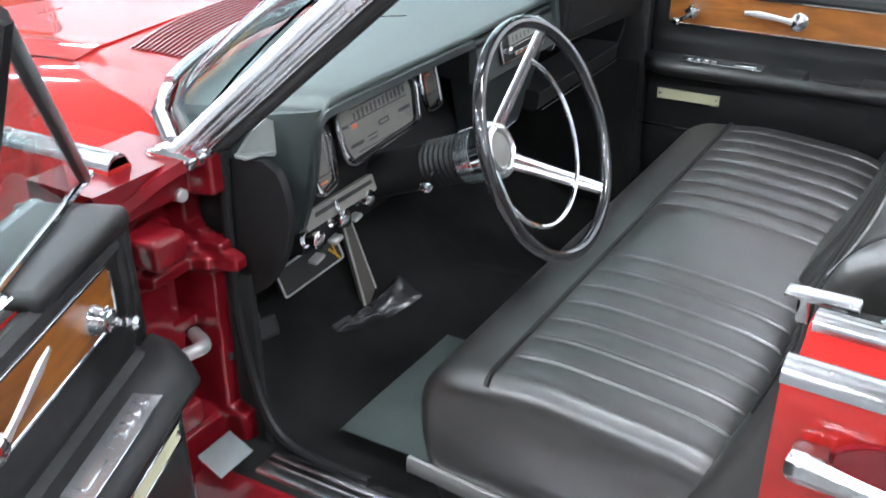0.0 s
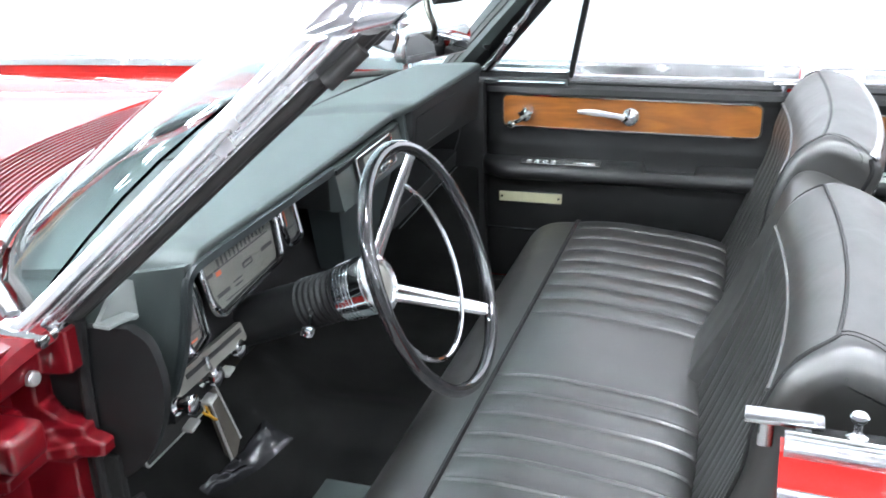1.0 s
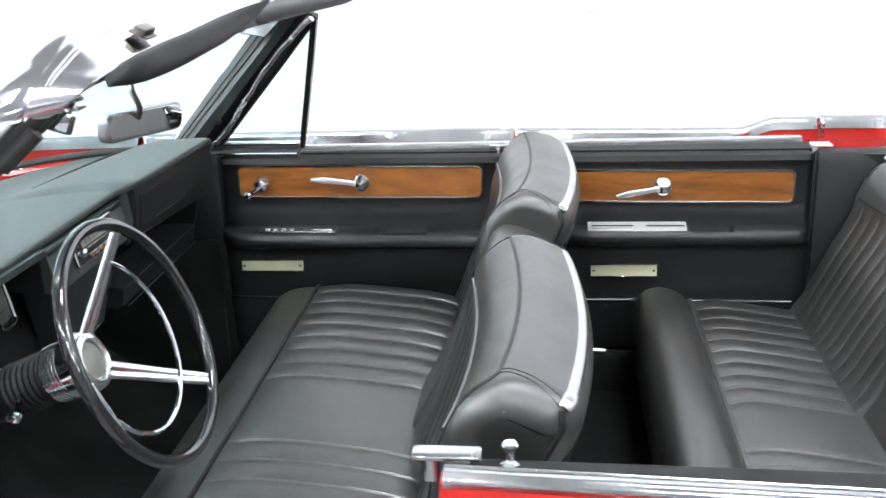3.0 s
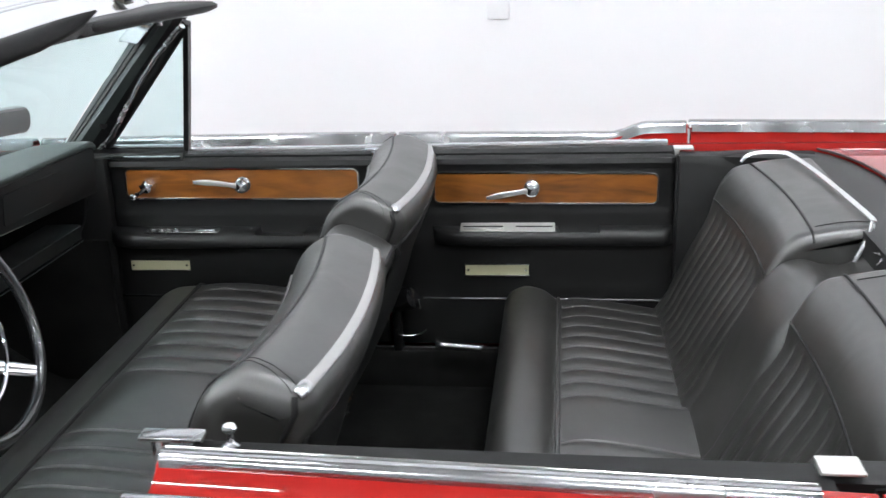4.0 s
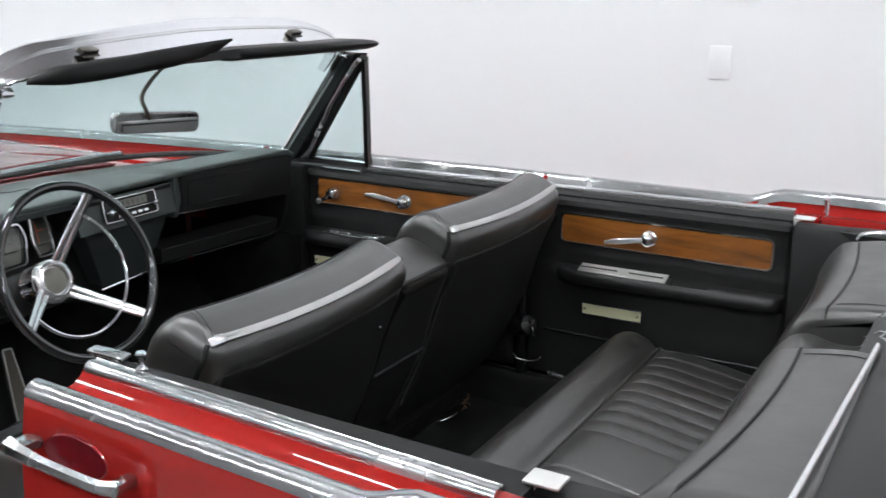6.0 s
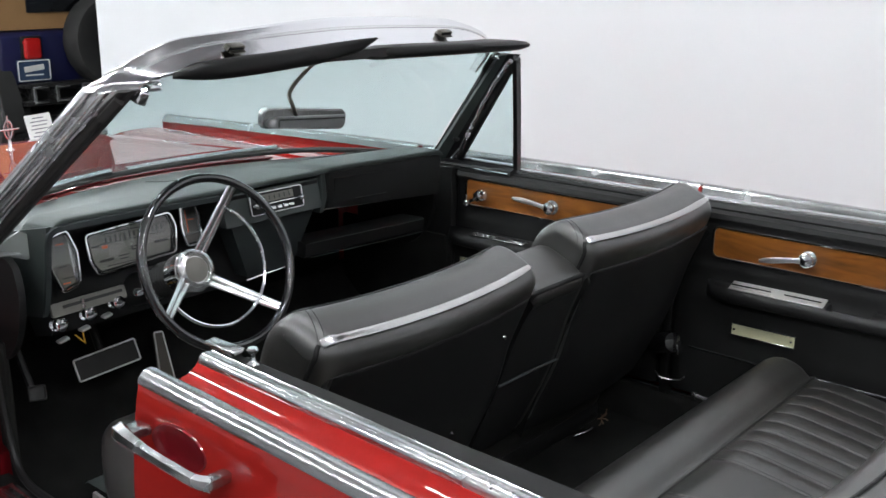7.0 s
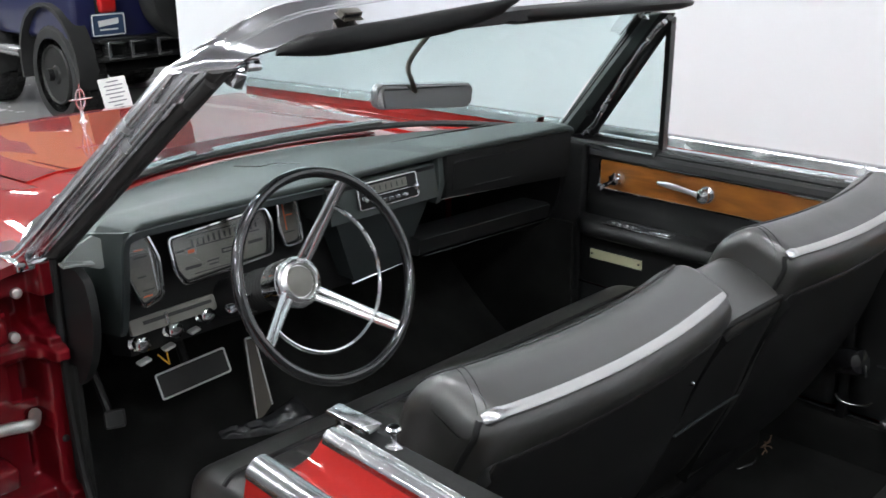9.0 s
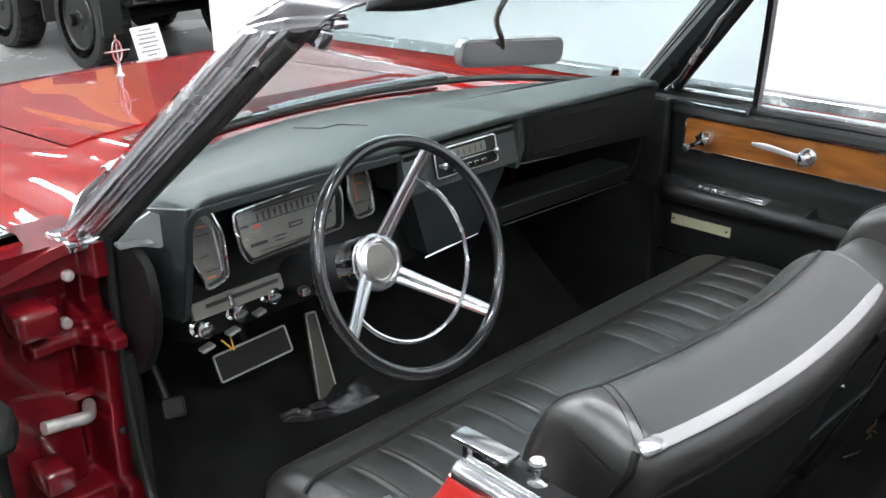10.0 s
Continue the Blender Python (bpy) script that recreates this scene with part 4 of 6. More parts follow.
part("top_flange", sweep(spline([(-0.865, -0.975, 0.895), (-0.85, -0.91, 0.915), (-0.84, -0.84, 0.935), (-0.815, -0.775, 0.955)], 5), [(-0.035, -0.008), (0.035, -0.010), (0.03, 0.008), (-0.03, 0.010)], (0, 0, 1)), RED_SHADED, post)
part("upper_hinge", join(rbox(-0.810, -0.885, 0.832, 0.085, 0.075, 0.055, 0.012, 3), rbox(-0.85, -0.85, 0.835, 0.05, 0.05, 0.04, 0.01)), RED_SHADED, post, "red steel door hinge")
part("lower_hinge", join(rbox(-0.80, -0.90, 0.52, 0.08, 0.06, 0.05, 0.012, 3)), RED_SHADED, post, "red steel door hinge")
part("check_strap", tube(spline([(-0.85, -0.79, 0.604), (-0.80, -0.817, 0.609), (-0.795, -0.86, 0.617), (-0.79, -0.905, 0.626)], 4), 0.013, 10), ALLOY, post, "grey door check strap")
for y, z in ((-0.804, 0.889), (-0.809, 0.785), (-0.824, 0.555), (-0.826, 0.445)):
    part("bolt", turned([(0.0115, -0.012), (0.0115, 0.003), (0.009, 0.006), (0.003, 0.007)], 12, facing((jamb_x(y, z) + 0.006, y, z), (0, 1, 0), (1, -0.15, 0.1))), ALLOY, post, "bright hinge bolt")
# small dark bolts; the last is put where a round hole opens
for y, z in ((-0.834, 0.862), (-0.829, 0.828), (-0.751, 0.547)):
    part("bolt", turned([(0.008, -0.006), (0.008, 0.003), (0.003, 0.005)], 10, facing((jamb_x(y, z) + 0.002, y, z), (0, 1, 0), (1, -0.1, 0.1))), STEEL, post, "dark hinge bolt, the lowest one in place of a hole")
part("post_seal", tube(spline([(-0.775, -0.737, 0.955), (-0.785, -0.738, 0.80), (-0.78, -0.74, 0.60), (-0.74, -0.745, 0.44), (-0.66, -0.755, 0.39), (-0.5, -0.76, 0.385)], 6), 0.010, 8, False, (0, 1, 0)), DARK, CAR, "black rubber door seal")

# ---- seats ----


def profile_of(points, n=5):
    return spline(points, n, True)


# front cushion: (x, z), round the section from the front's foot over the top to the back
fc = profile_of([(-0.38, 0.30), (-0.435, 0.40), (-0.450, 0.50), (-0.435, 0.575), (-0.385, 0.612), (-0.312, 0.622), (-0.22, 0.630), (-0.1, 0.622), (0.03, 0.605), (0.085, 0.57), (0.085, 0.45), (0.05, 0.32), (-0.15, 0.29)], 5)
Y0, Y1 = -0.692, 0.705
pleats = [-0.660 + 0.0695 * k for k in range(8)] + [0.107 + 0.0735 * k for k in range(8)]
rings, geo = padded(fc, Y0, Y1, 0.042, 0.05, 0.0026, pleats, (25, 46), 0.0054, 0.004)
FRONT_SEAT = part("front_seat", geo, LEATHER, CAR, "black leather front bench with sewn pleats", 60)
pip = [r[25] + np.array((0, 0, 0.002)) for r in rings[3:-3]]
part("piping", tube(pip, 0.0055, 6), DARK, FRONT_SEAT, "black piping across the bench")
part("side_trim", sweep(spline([(-0.46, Y0 - 0.004, 0.40), (-0.2, Y0 - 0.006, 0.385), (0.08, Y0 - 0.006, 0.42)], 6), [(-0.004, -0.016), (0.004, -0.016), (0.006, 0.0), (0.004, 0.016), (-0.004, 0.016)], (0, 0, 1)), ALLOY, FRONT_SEAT, "bright metal trim along the seat base")
part("seat_base", rbox(-0.16, (Y0 + Y1) / 2, 0.31, 0.46, Y1 - Y0 - 0.04, 0.07, 0.02), DARK, FRONT_SEAT)

# front backrests
fb = profile_of([(0.02, 0.50), (0.06, 0.60), (0.105, 0.72), (0.145, 0.835), (0.155, 0.895), (0.188, 0.975), (0.240, 1.016), (0.275, 1.019), (0.310, 1.006), (0.338, 0.989), (0.354, 0.955), (0.333, 0.90), (0.290, 0.80), (0.256, 0.69), (0.202, 0.57), (0.14, 0.46), (0.06, 0.44)], 4)


def bow(y, y0, y1):
    """How far a backrest's middle stands behind its ends."""
    return 0.029 * (1 - ((2 * y - y0 - y1) / (y1 - y0)) ** 2)


STRIP = [(-0.0095, -0.004), (-0.0088, 0.0008), (-0.0055, 0.0032), (0.0, 0.0042), (0.0055, 0.0032), (0.0088, 0.0008), (0.0095, -0.004)]
LEAN = (0.5, 0, 0.86)      # square to the rolled top's rear edge


def front_back(y0, y1, r0, r1, lift):
    """A backrest with pleats below a welt, a smooth roll above it, piping, corner seams and a bright strip along the rear edge."""
    n = int((y1 - y0 - 0.09) / 0.044)
    rings, geo = padded(fb, y0, y1, r0, r1, 0.0026, [y0 + 0.05 + 0.044 * k for k in range(n + 1)], (2, 18), 0.0055, 0.0)
    high = np.clip((rings[len(rings) // 2][:, 2] - 0.80) / 0.2, 0, 1)
    rings = [r + np.stack([np.full(len(r), bow(r[0][1], y0, y1)), np.zeros(len(r)), high * (lift - 0.25 * bow(r[0][1], y0, y1))], 1) for r in rings]
    ys = np.array([r[0][1] for r in rings])

    sheet = np.stack(rings)

    def on(y, k):
        return np.array([np.interp(y, ys, sheet[:, k, c]) for c in range(3)])

    back = part("backrest", loft(rings), LEATHER, FRONT_SEAT, "black leather front backrest with a rolled top", 60)
    pip = [on(y0 + f * r0, k) for f, k in ((0.50, 8), (0.55, 12), (0.62, 15), (0.69, 18), (0.80, 21), (0.95, 23), (1.15, 24))]
    pip += [on(y, 24) for y in np.linspace(y0 + 1.4 * r0, y1 - 0.9 * r1, 26)] + [on(y1 - f * r1, k) for f, k in ((0.6, 23), (0.45, 21), (0.38, 18), (0.35, 14))]
    part("piping", tube(spline(pip, 2), 0.0034, 6), VINYL, back, "black piping along the top edge")
    part("welt", tube([on(y, 18) + np.array((-0.001, 0, 0.0005)) for y in np.linspace(y0 + 0.045, y1 - 0.03, 90)], 0.0036, 6), LEATHER, back, "sewn welt above the pleats")
    for o in (0.0, 0.011):
        part("seam", tube([on(y0 + 1.25 * r0 + o - 0.0035 * (k - 24), k) + np.array((-0.0002, 0, 0.0002)) for k in range(24, 36)], 0.0008, 6), DARK, back)
    part("top_trim", sweep([on(y, 36) + np.array((0.0005, 0, 0.001)) for y in np.linspace(y0 + 0.9 * r0, y1 - 0.22 * r1, 40)], STRIP, LEAN, False, np.concatenate([np.full(34, 1.0), np.linspace(1.0, 0.62, 6)])), STRIP_METAL, back, "slim steel strip along the backrest's top edge")
    cap = [on(y0 + f * r0, 36) + np.array((0.0008, 0, 0.0015)) for f in (0.98, 0.86, 0.8, 0.72, 0.64, 0.58, 0.48, 0.40)]
    part("trim_cap", sweep(cap, [(1.12 * a, 1.3 * b) for a, b in STRIP], LEAN, False, (1.0, 1.05, 1.05, 1.04, 1.04, 1.05, 1.02, 0.8)), SATIN, back, "chrome end cap")
    down = [on(y0 + f * r0, k) + np.array((0.0006, -0.0015, 0.0006)) for f, k in ((0.36, 36), (0.24, 37), (0.15, 39), (0.09, 42), (0.06, 45), (0.04, 48))]
    part("end_trim", sweep(spline(down, 3), [(0.5 * a, 0.6 * b) for a, b in STRIP], (0.6, -0.8, 0.1)), DARK, back, "dark strip down the backrest's end")
    return back


BACK_D = front_back(-0.712, -0.072, 0.044, 0.028, 0.004)
BACK_P = front_back(0.124, 0.765, 0.032, 0.044, 0.016)

# back shells
sh = profile_of([(0.344, 0.925), (0.3365, 0.90), (0.2945, 0.80), (0.2605, 0.69), (0.2065, 0.57), (0.145, 0.455), (0.13, 0.45), (0.16, 0.54), (0.22, 0.68), (0.275, 0.83), (0.320, 0.915)], 3)
for par, y0, y1 in ((BACK_D, -0.712, -0.072), (BACK_P, 0.124, 0.765)):
    r, geo = padded(sh, y0 + 0.02, y1 - 0.01, 0.03, 0.03, 0.03)
    geo = loft([q + np.array((bow(q[0][1], y0, y1), 0, 0)) for q in r])
    part("back_shell", geo, BACK_PANEL, par, "plain black panel behind the backrest", 60)
part("map_pocket", tube([(0.262, -0.088, 0.690), (0.259, 0.04, 0.688), (0.257, 0.168, 0.683)], 0.0035, 6), DASH_DARK, FRONT_SEAT, "edge of a slim pocket behind the armrest")
for x, y, z in ((0.3365, -0.172, 0.852), (0.262, -0.255, 0.635), (0.220, 0.664, 0.577)):
    part("stud", turned([(0.005, 0), (0.003, 0.004)], 10, facing((x, y, z), (0, 1, 0), (1, 0, -0.4))), CHROME, FRONT_SEAT)

_, geo = padded(sh, -0.085, 0.14, 0.01, 0.01, 0.03)
part("armrest_back", ([(x - 0.004, y, z) for x, y, z in geo[0]], geo[1]), BACK_PANEL, FRONT_SEAT, "plain black panel behind the armrest", 60)

# folded middle armrest of the front seat
ar = profile_of([(0.03, 0.56), (0.11, 0.74), (0.18, 0.92), (0.205, 0.965), (0.235, 0.975), (0.28, 0.96), (0.330, 0.932), (0.338, 0.90), (0.30, 0.84), (0.22, 0.62), (0.15, 0.52)], 4)
r, geo = padded(ar, -0.075, 0.135, 0.02, 0.02, 0.01)
part("middle_armrest", geo, LEATHER, FRONT_SEAT, "folded-up black leather armrest between the backrests", 60)

# ---- rear seat ----
rc = profile_of([(0.58, 0.32), (0.545, 0.45), (0.538, 0.54), (0.555, 0.592), (0.60, 0.612), (0.65, 0.600), (0.688, 0.574), (0.75, 0.580), (0.85, 0.568), (0.95, 0.552), (1.05, 0.535), (1.12, 0.50), (1.10, 0.35), (0.8, 0.30)], 5)
pleats = [0.716 - 0.0655 * k for k in range(10)] + [-0.075 - 0.0655 * k for k in range(10)]
rings, geo = padded(rc, C - 0.735, C + 0.735, 0.05, 0.05, 0.0026, pleats, (30, 54), 0.0046, 0.004)
REAR_SEAT = part("rear_seat", geo, LEATHER, CAR, "black leather rear bench with sewn pleats", 60)
part("piping", tube([r[30] + np.array((0, 0, 0.002)) for r in rings[3:-3]], 0.005, 6), LEATHER, REAR_SEAT)
rb = profile_of([(0.95, 0.50), (0.985, 0.60), (1.035, 0.71), (1.085, 0.81), (1.098, 0.86), (1.120, 0.91), (1.150, 0.945), (1.195, 0.957), (1.25, 0.966), (1.31, 0.968), (1.335, 0.955), (1.33, 0.85), (1.28, 0.6), (1.2, 0.45)], 5)


def rear_back(y0, y1, r0, r1, grooves, outer):
    rings, geo = padded(rb, y0, y1, r0, r1, 0.0026, grooves, (2, 19), 0.0055, 0.004)
    rings = [r + np.array((0.026 - 0.04 * ((abs(r[0][1] - C) - 0.3) / 0.43) ** 2, 0, 0)) * np.clip((r[:, 2:3] - 0.5) / 0.4, 0, 1) * np.clip((1.33 - r[:, 0:1]) / 0.1, 0, 1) for r in rings]
    geo = loft(rings)
    back = part("backrest", geo, LEATHER, REAR_SEAT, "black leather rear backrest with a headroll", 60)
    part("piping", tube([r[34] + np.array((-0.0005, 0, 0.001)) for r in rings[1:-1:3]], 0.003, 6), DARK, back)
    part("roll_seam", tube([r[20] + np.array((-0.0005, 0, 0.0)) for r in rings[1:-1:3]], 0.0026, 6), DARK, back)
    yi = y0 + 0.05 if outer > 0 else y1 - 0.05
    part("corner_seam", tube([min(rings, key=lambda q: abs(q[0][1] - yi))[k] + np.array((0, 0, 0.0006)) for k in range(35, 48)], 0.0010, 6), DARK, back)
    e0, e1 = (y1, y0) if outer > 0 else (y0, y1)
    s = outer
    if s > 0:
        pth = [(1.165, e0 - 0.002, 0.945), (1.180, e0 - 0.006, 0.964), (1.215, e0 - 0.018, 0.975), (1.255, e0 - 0.038, 0.979), (1.278, e0 - 0.075, 0.980), (1.303, e0 - 0.30, 0.982), (1.322, e1 + 0.05, 0.982), (1.320, e1 + 0.018, 0.976), (1.308, e1 - 0.006, 0.955), (1.292, e1 - 0.012, 0.925), (1.283, e1 - 0.012, 0.902)]
    else:
        pth = [(1.284, e0 + 0.004, 0.964), (1.294, e0 + 0.012, 0.970), (1.304, e0 + 0.028, 0.975), (1.312, e0 + 0.07, 0.979), (1.320, e0 + 0.35, 0.981), (1.328, e1 - 0.03, 0.981), (1.326, e1 - 0.010, 0.974), (1.320, e1 + 0.004, 0.955)]
    pth = spline(pth, 6)
    part("edge_trim", sweep(pth, [(-0.0062, -0.004), (-0.005, 0.001), (-0.0015, 0.004), (0.0015, 0.004), (0.005, 0.001), (0.0062, -0.004)], (0, 0, 1)), BRIGHT, back, "polished metal strip round the backrest's top edge")
    return back


rear_back(0.120, C + 0.760, 0.026, 0.07, [0.17 + 0.05 * k for k in range(12)], 1)
rear_back(C - 0.800, -0.095, 0.07, 0.026, [-0.72 + 0.05 * k for k in range(12)], -1)
rm = profile_of([(0.97, 0.50), (1.01, 0.62), (1.08, 0.80), (1.13, 0.878), (1.16, 0.900), (1.19, 0.902), (1.23, 0.892), (1.275, 0.896), (1.312, 0.925), (1.34, 0.955), (1.36, 0.940), (1.32, 0.7), (1.2, 0.48)], 5)
r, geo = padded(rm, -0.145, 0.175, 0.055, 0.055, 0.012)
part("middle_armrest", geo, LEATHER, REAR_SEAT, "folded black leather armrest in the rear seat", 60)
m = facing((1.322, -0.004, 0.950), (0.35, 1, 0), (-0.55, -0.25, 0.8))


def diamond(cx, w, h):
    pts = [m @ Vector((cx + a, b, 0.012)) for a, b in ((0, h), (w, 0), (0, -h), (-w, 0))]
    return [tube([pts[k - 1], pts[k]], 0.0016, 6) for k in range(4)]


star = join(*diamond(-0.009, 0.014, 0.022), *diamond(0.009, 0.014, 0.022), *[tube([m @ Vector((a, 0.030, 0.012)), m @ Vector((-a, -0.030, 0.012))], 0.0014, 6) for a in (-0.018, 0.018)])
part("emblem", star, CHROME, REAR_SEAT, "small chrome lattice emblem")

# ---- floor of the car ----
def carpet_z(x, y):
    return 0.275 + (0.10 * math.exp(-((y - C) / 0.16) ** 2)) * (1.0 if x < 0.1 else 0.6) + (max(0, -0.80 - x) ** 1.2) * 0.9


rings = [[(x, y, carpet_z(x, y)) for y in np.linspace(C - 0.80, C + 0.80, 33)] for x in np.linspace(-1.15, 1.2, 48)]
part("carpet", loft(rings, False, False), CARPET, CAR, "black loop carpet in the footwells")
for s in (-1, 1):
    sill = part("sill", loft([[(x, C + s * d, z) for d, z in ((0.745, 0.26), (0.75, 0.36), (0.765, 0.378), (0.85, 0.38), (0.86, 0.37), (0.86, 0.26))] for x in (-0.82, 1.05)]), CARPET, CAR, "black carpeted door sill")
    # driver's rocker takes the darker red copy, its shade put into the paint
    part("rocker", loft([[(x, C + s * (d + flare(x)), z) for d, z in ((0.875, 0.26), (0.875, 0.365), (0.89, 0.374), (0.925, 0.37), (0.95, 0.34), (0.955, 0.26))] for x in (-0.82, 0.1, 1.05)]), RED_SHADED if s < 0 else RED, CAR, "red rocker panel")
    part("sill_plate", loft([[(x, C + s * d, z) for d, z in ((0.785, 0.380), (0.786, 0.385), (0.80, 0.386), (0.803, 0.384), (0.818, 0.386), (0.821, 0.384), (0.838, 0.386), (0.846, 0.384), (0.848, 0.380))] for x in (-0.70, 0.98)]), BRIGHT, sill, "ribbed metal sill plate")
part("floor_mat", loft([[(x, y, 0.305 + 0.004 * math.sin(9 * y) + dz) for y in np.linspace(-0.585, -0.05, 9)] for x, dz in ((-0.70, -0.004), (-0.695, 0.004), (-0.45, 0.004), (-0.44, -0.004))], False, False), MAT_GREY, CAR, "grey-green rubber floor mat before the seat")
part("firewall", rbox(-1.16, C, 0.58, 0.04, 1.50, 0.62, 0.01), CARPET, CAR)

# ---- belt reel, rail and frayed wiring by the rear floor ----
mount = part("seat_belt_reel", turned([(0.030, 0.0), (0.034, 0.008), (0.034, 0.075), (0.028, 0.085), (0.01, 0.088)], 20, pose(0.215, 0.752, 0.545, 0, 70, -30)), ENAMEL, CAR, "black belt reel on the post beside the front seat")
part("buckle", rbox(0.300, 0.706, 0.557, 0.006, 0.005, 0.030, 0.002, 2, pose(0, 0, 0, 0, -15, -30)), BRIGHT, mount)
part("cable_loop", tube(spline([(0.235, 0.705, 0.478), (0.245, 0.715, 0.458), (0.27, 0.73, 0.450), (0.30, 0.735, 0.455), (0.315, 0.73, 0.47)], 6), 0.003, 6), SATIN, CAR, "bright cable loop by the post")
part("foot_rail", join(tube([(0.345, 0.745, 0.415), (0.47, 0.745, 0.405)], 0.011, 10), rbox(0.345, 0.747, 0.415, 0.016, 0.03, 0.03, 0.005)), SATIN, CAR, "bright metal floor rail by the rear door")
fray = np.random.default_rng(9)
o = np.array((0.085, 0.665, 0.292))
for k in range(7):
    a = 0.9 * k + 0.3 * fray.uniform()
    q = o + np.array((0.012 * fray.uniform(), (0.018 + 0.02 * fray.uniform()) * math.cos(a), (0.015 + 0.018 * fray.uniform()) * math.sin(a)))
    part("frayed_wire", tube([o, 0.5 * (o + q) + np.array((0.008, 0, 0.004)), q], 0.0018, 6), SCRAP, CAR, "frayed tan wiring end on the floor behind the seat") if k == 0 else part("frayed_wire", tube([o, 0.5 * (o + q) + np.array((0.008, 0, 0.004)), q], 0.0018, 6), SCRAP, CAR)
part("seat_spring", tube(spline([(0.10, 0.50, 0.300), (0.12, 0.54, 0.306), (0.11, 0.58, 0.298)], 4), 0.003, 6), SATIN, CAR, "bright spring wire behind the seat")

# ---- dashboard ----
dp = spline([(-1.150, 0.945), (-1.140, 0.972), (-1.09, 0.981), (-0.98, 0.992), (-0.84, 1.012), (-0.70, 1.026), (-0.63, 1.031), (-0.610, 1.0305), (-0.604, 1.029), (-0.602, 1.024), (-0.604, 1.016), (-0.612, 1.013), (-0.65, 1.012), (-0.74, 1.0), (-0.82, 0.94)], 3, True)


def fade(v, w):
    t = min(1.0, max(0.0, v / w))
    return t * t * (3 - 2 * t)


rings = []
for y in [C - 0.657, C - 0.652, C - 0.642] + list(np.linspace(C - 0.627, C + 0.15, 18)) + [0.174, 0.18, 0.19, 0.20, 0.206] + list(np.linspace(0.24, C + 0.66, 12)) + [C + 0.672, C + 0.678, C + 0.682]:
    e = max(0, (C - 0.622 - y) if y < C else y - C - 0.655) / 0.035
    v = (y - C) / 0.765
    shift = 0.24 * v ** 2 + 0.02 * v ** 6
    step = min(1.0, max(0.0, (y - 0.175) / 0.03))
    edge = (0.012 + 0.012 * (y - 0.2) / 0.45) * step - (0.024 + 0.012 * max(0.0, (-0.3 - y) / 0.35)) * (1 - step)
    rings.append([(x + shift * fade(-0.70 - x, 0.34) + edge * fade(x + 0.86, 0.16), y, z - 0.02 * e ** 2 * (z > 0.99) + (0.013 - 0.010 * (y - 0.2) / 0.5) * step * fade(x + 0.95, 0.2)) for x, z in dp])
DASH = part("dashboard", loft(rings), DASH_PAD, CAR, "grey-green padded dashboard top", 50)
# body of the dash under the pad
part("dash_body", loft([[(x, y, z) for x, z in ((-0.742, 0.99), (-0.735, 0.84), (-0.715, 0.80), (-0.72, 0.72), (-0.80, 0.70), (-0.95, 0.90))] for y in (C - 0.64, 0.0)]), DARK, DASH, "black instrument housing")
part("dash_end", loft([[(x, y, z) for x, z in ((-0.642, 1.016), (-0.654, 0.93), (-0.672, 0.86), (-0.70, 0.78), (-0.82, 0.76), (-0.85, 0.97))] for y in (C - 0.668, C - 0.664, C - 0.655)]), DASH_PAD, DASH, "grey-green padded end of the dashboard")
hood_path = spline([(-0.622, -0.17, 1.009), (-0.628, -0.40, 1.011), (-0.637, -0.60, 1.009), (-0.641, -0.640, 1.002), (-0.646, -0.650, 0.98), (-0.654, -0.651, 0.93), (-0.672, -0.649, 0.86), (-0.70, -0.645, 0.79)], 5)
part("housing_frame", sweep(hood_path, [(-0.007, -0.006), (0.006, -0.006), (0.008, 0.0), (0.006, 0.006), (-0.007, 0.006)], (1, 0, 0)), DASH_DARK, DASH, "dark rounded lip round the instruments")

FACE = facing((-0.705, -0.405, 0.905), (0, 1, 0), (1, 0, 0.22))


def on_face(y, z):
    """A point of the sloping instrument face."""
    return FACE @ Matrix.Translation(((y + 0.405), (z - 0.905) * 1.024, 0.0))


def cornered(points, r, n=4):
    """An outline through the given corners, each rounded off over the length r."""
    p = np.asarray(points, float)
    out = []
    for k in range(len(p)):
        a, b, c = p[k - 1], p[k], p[(k + 1) % len(p)]
        q0, q1 = b + (a - b) / np.linalg.norm(a - b) * r, b + (c - b) / np.linalg.norm(c - b) * r
        out += [(1 - t) ** 2 * q0 + 2 * t * (1 - t) * b + t * t * q1 for t in np.linspace(0, 1, n + 1)]
    return np.array(out)


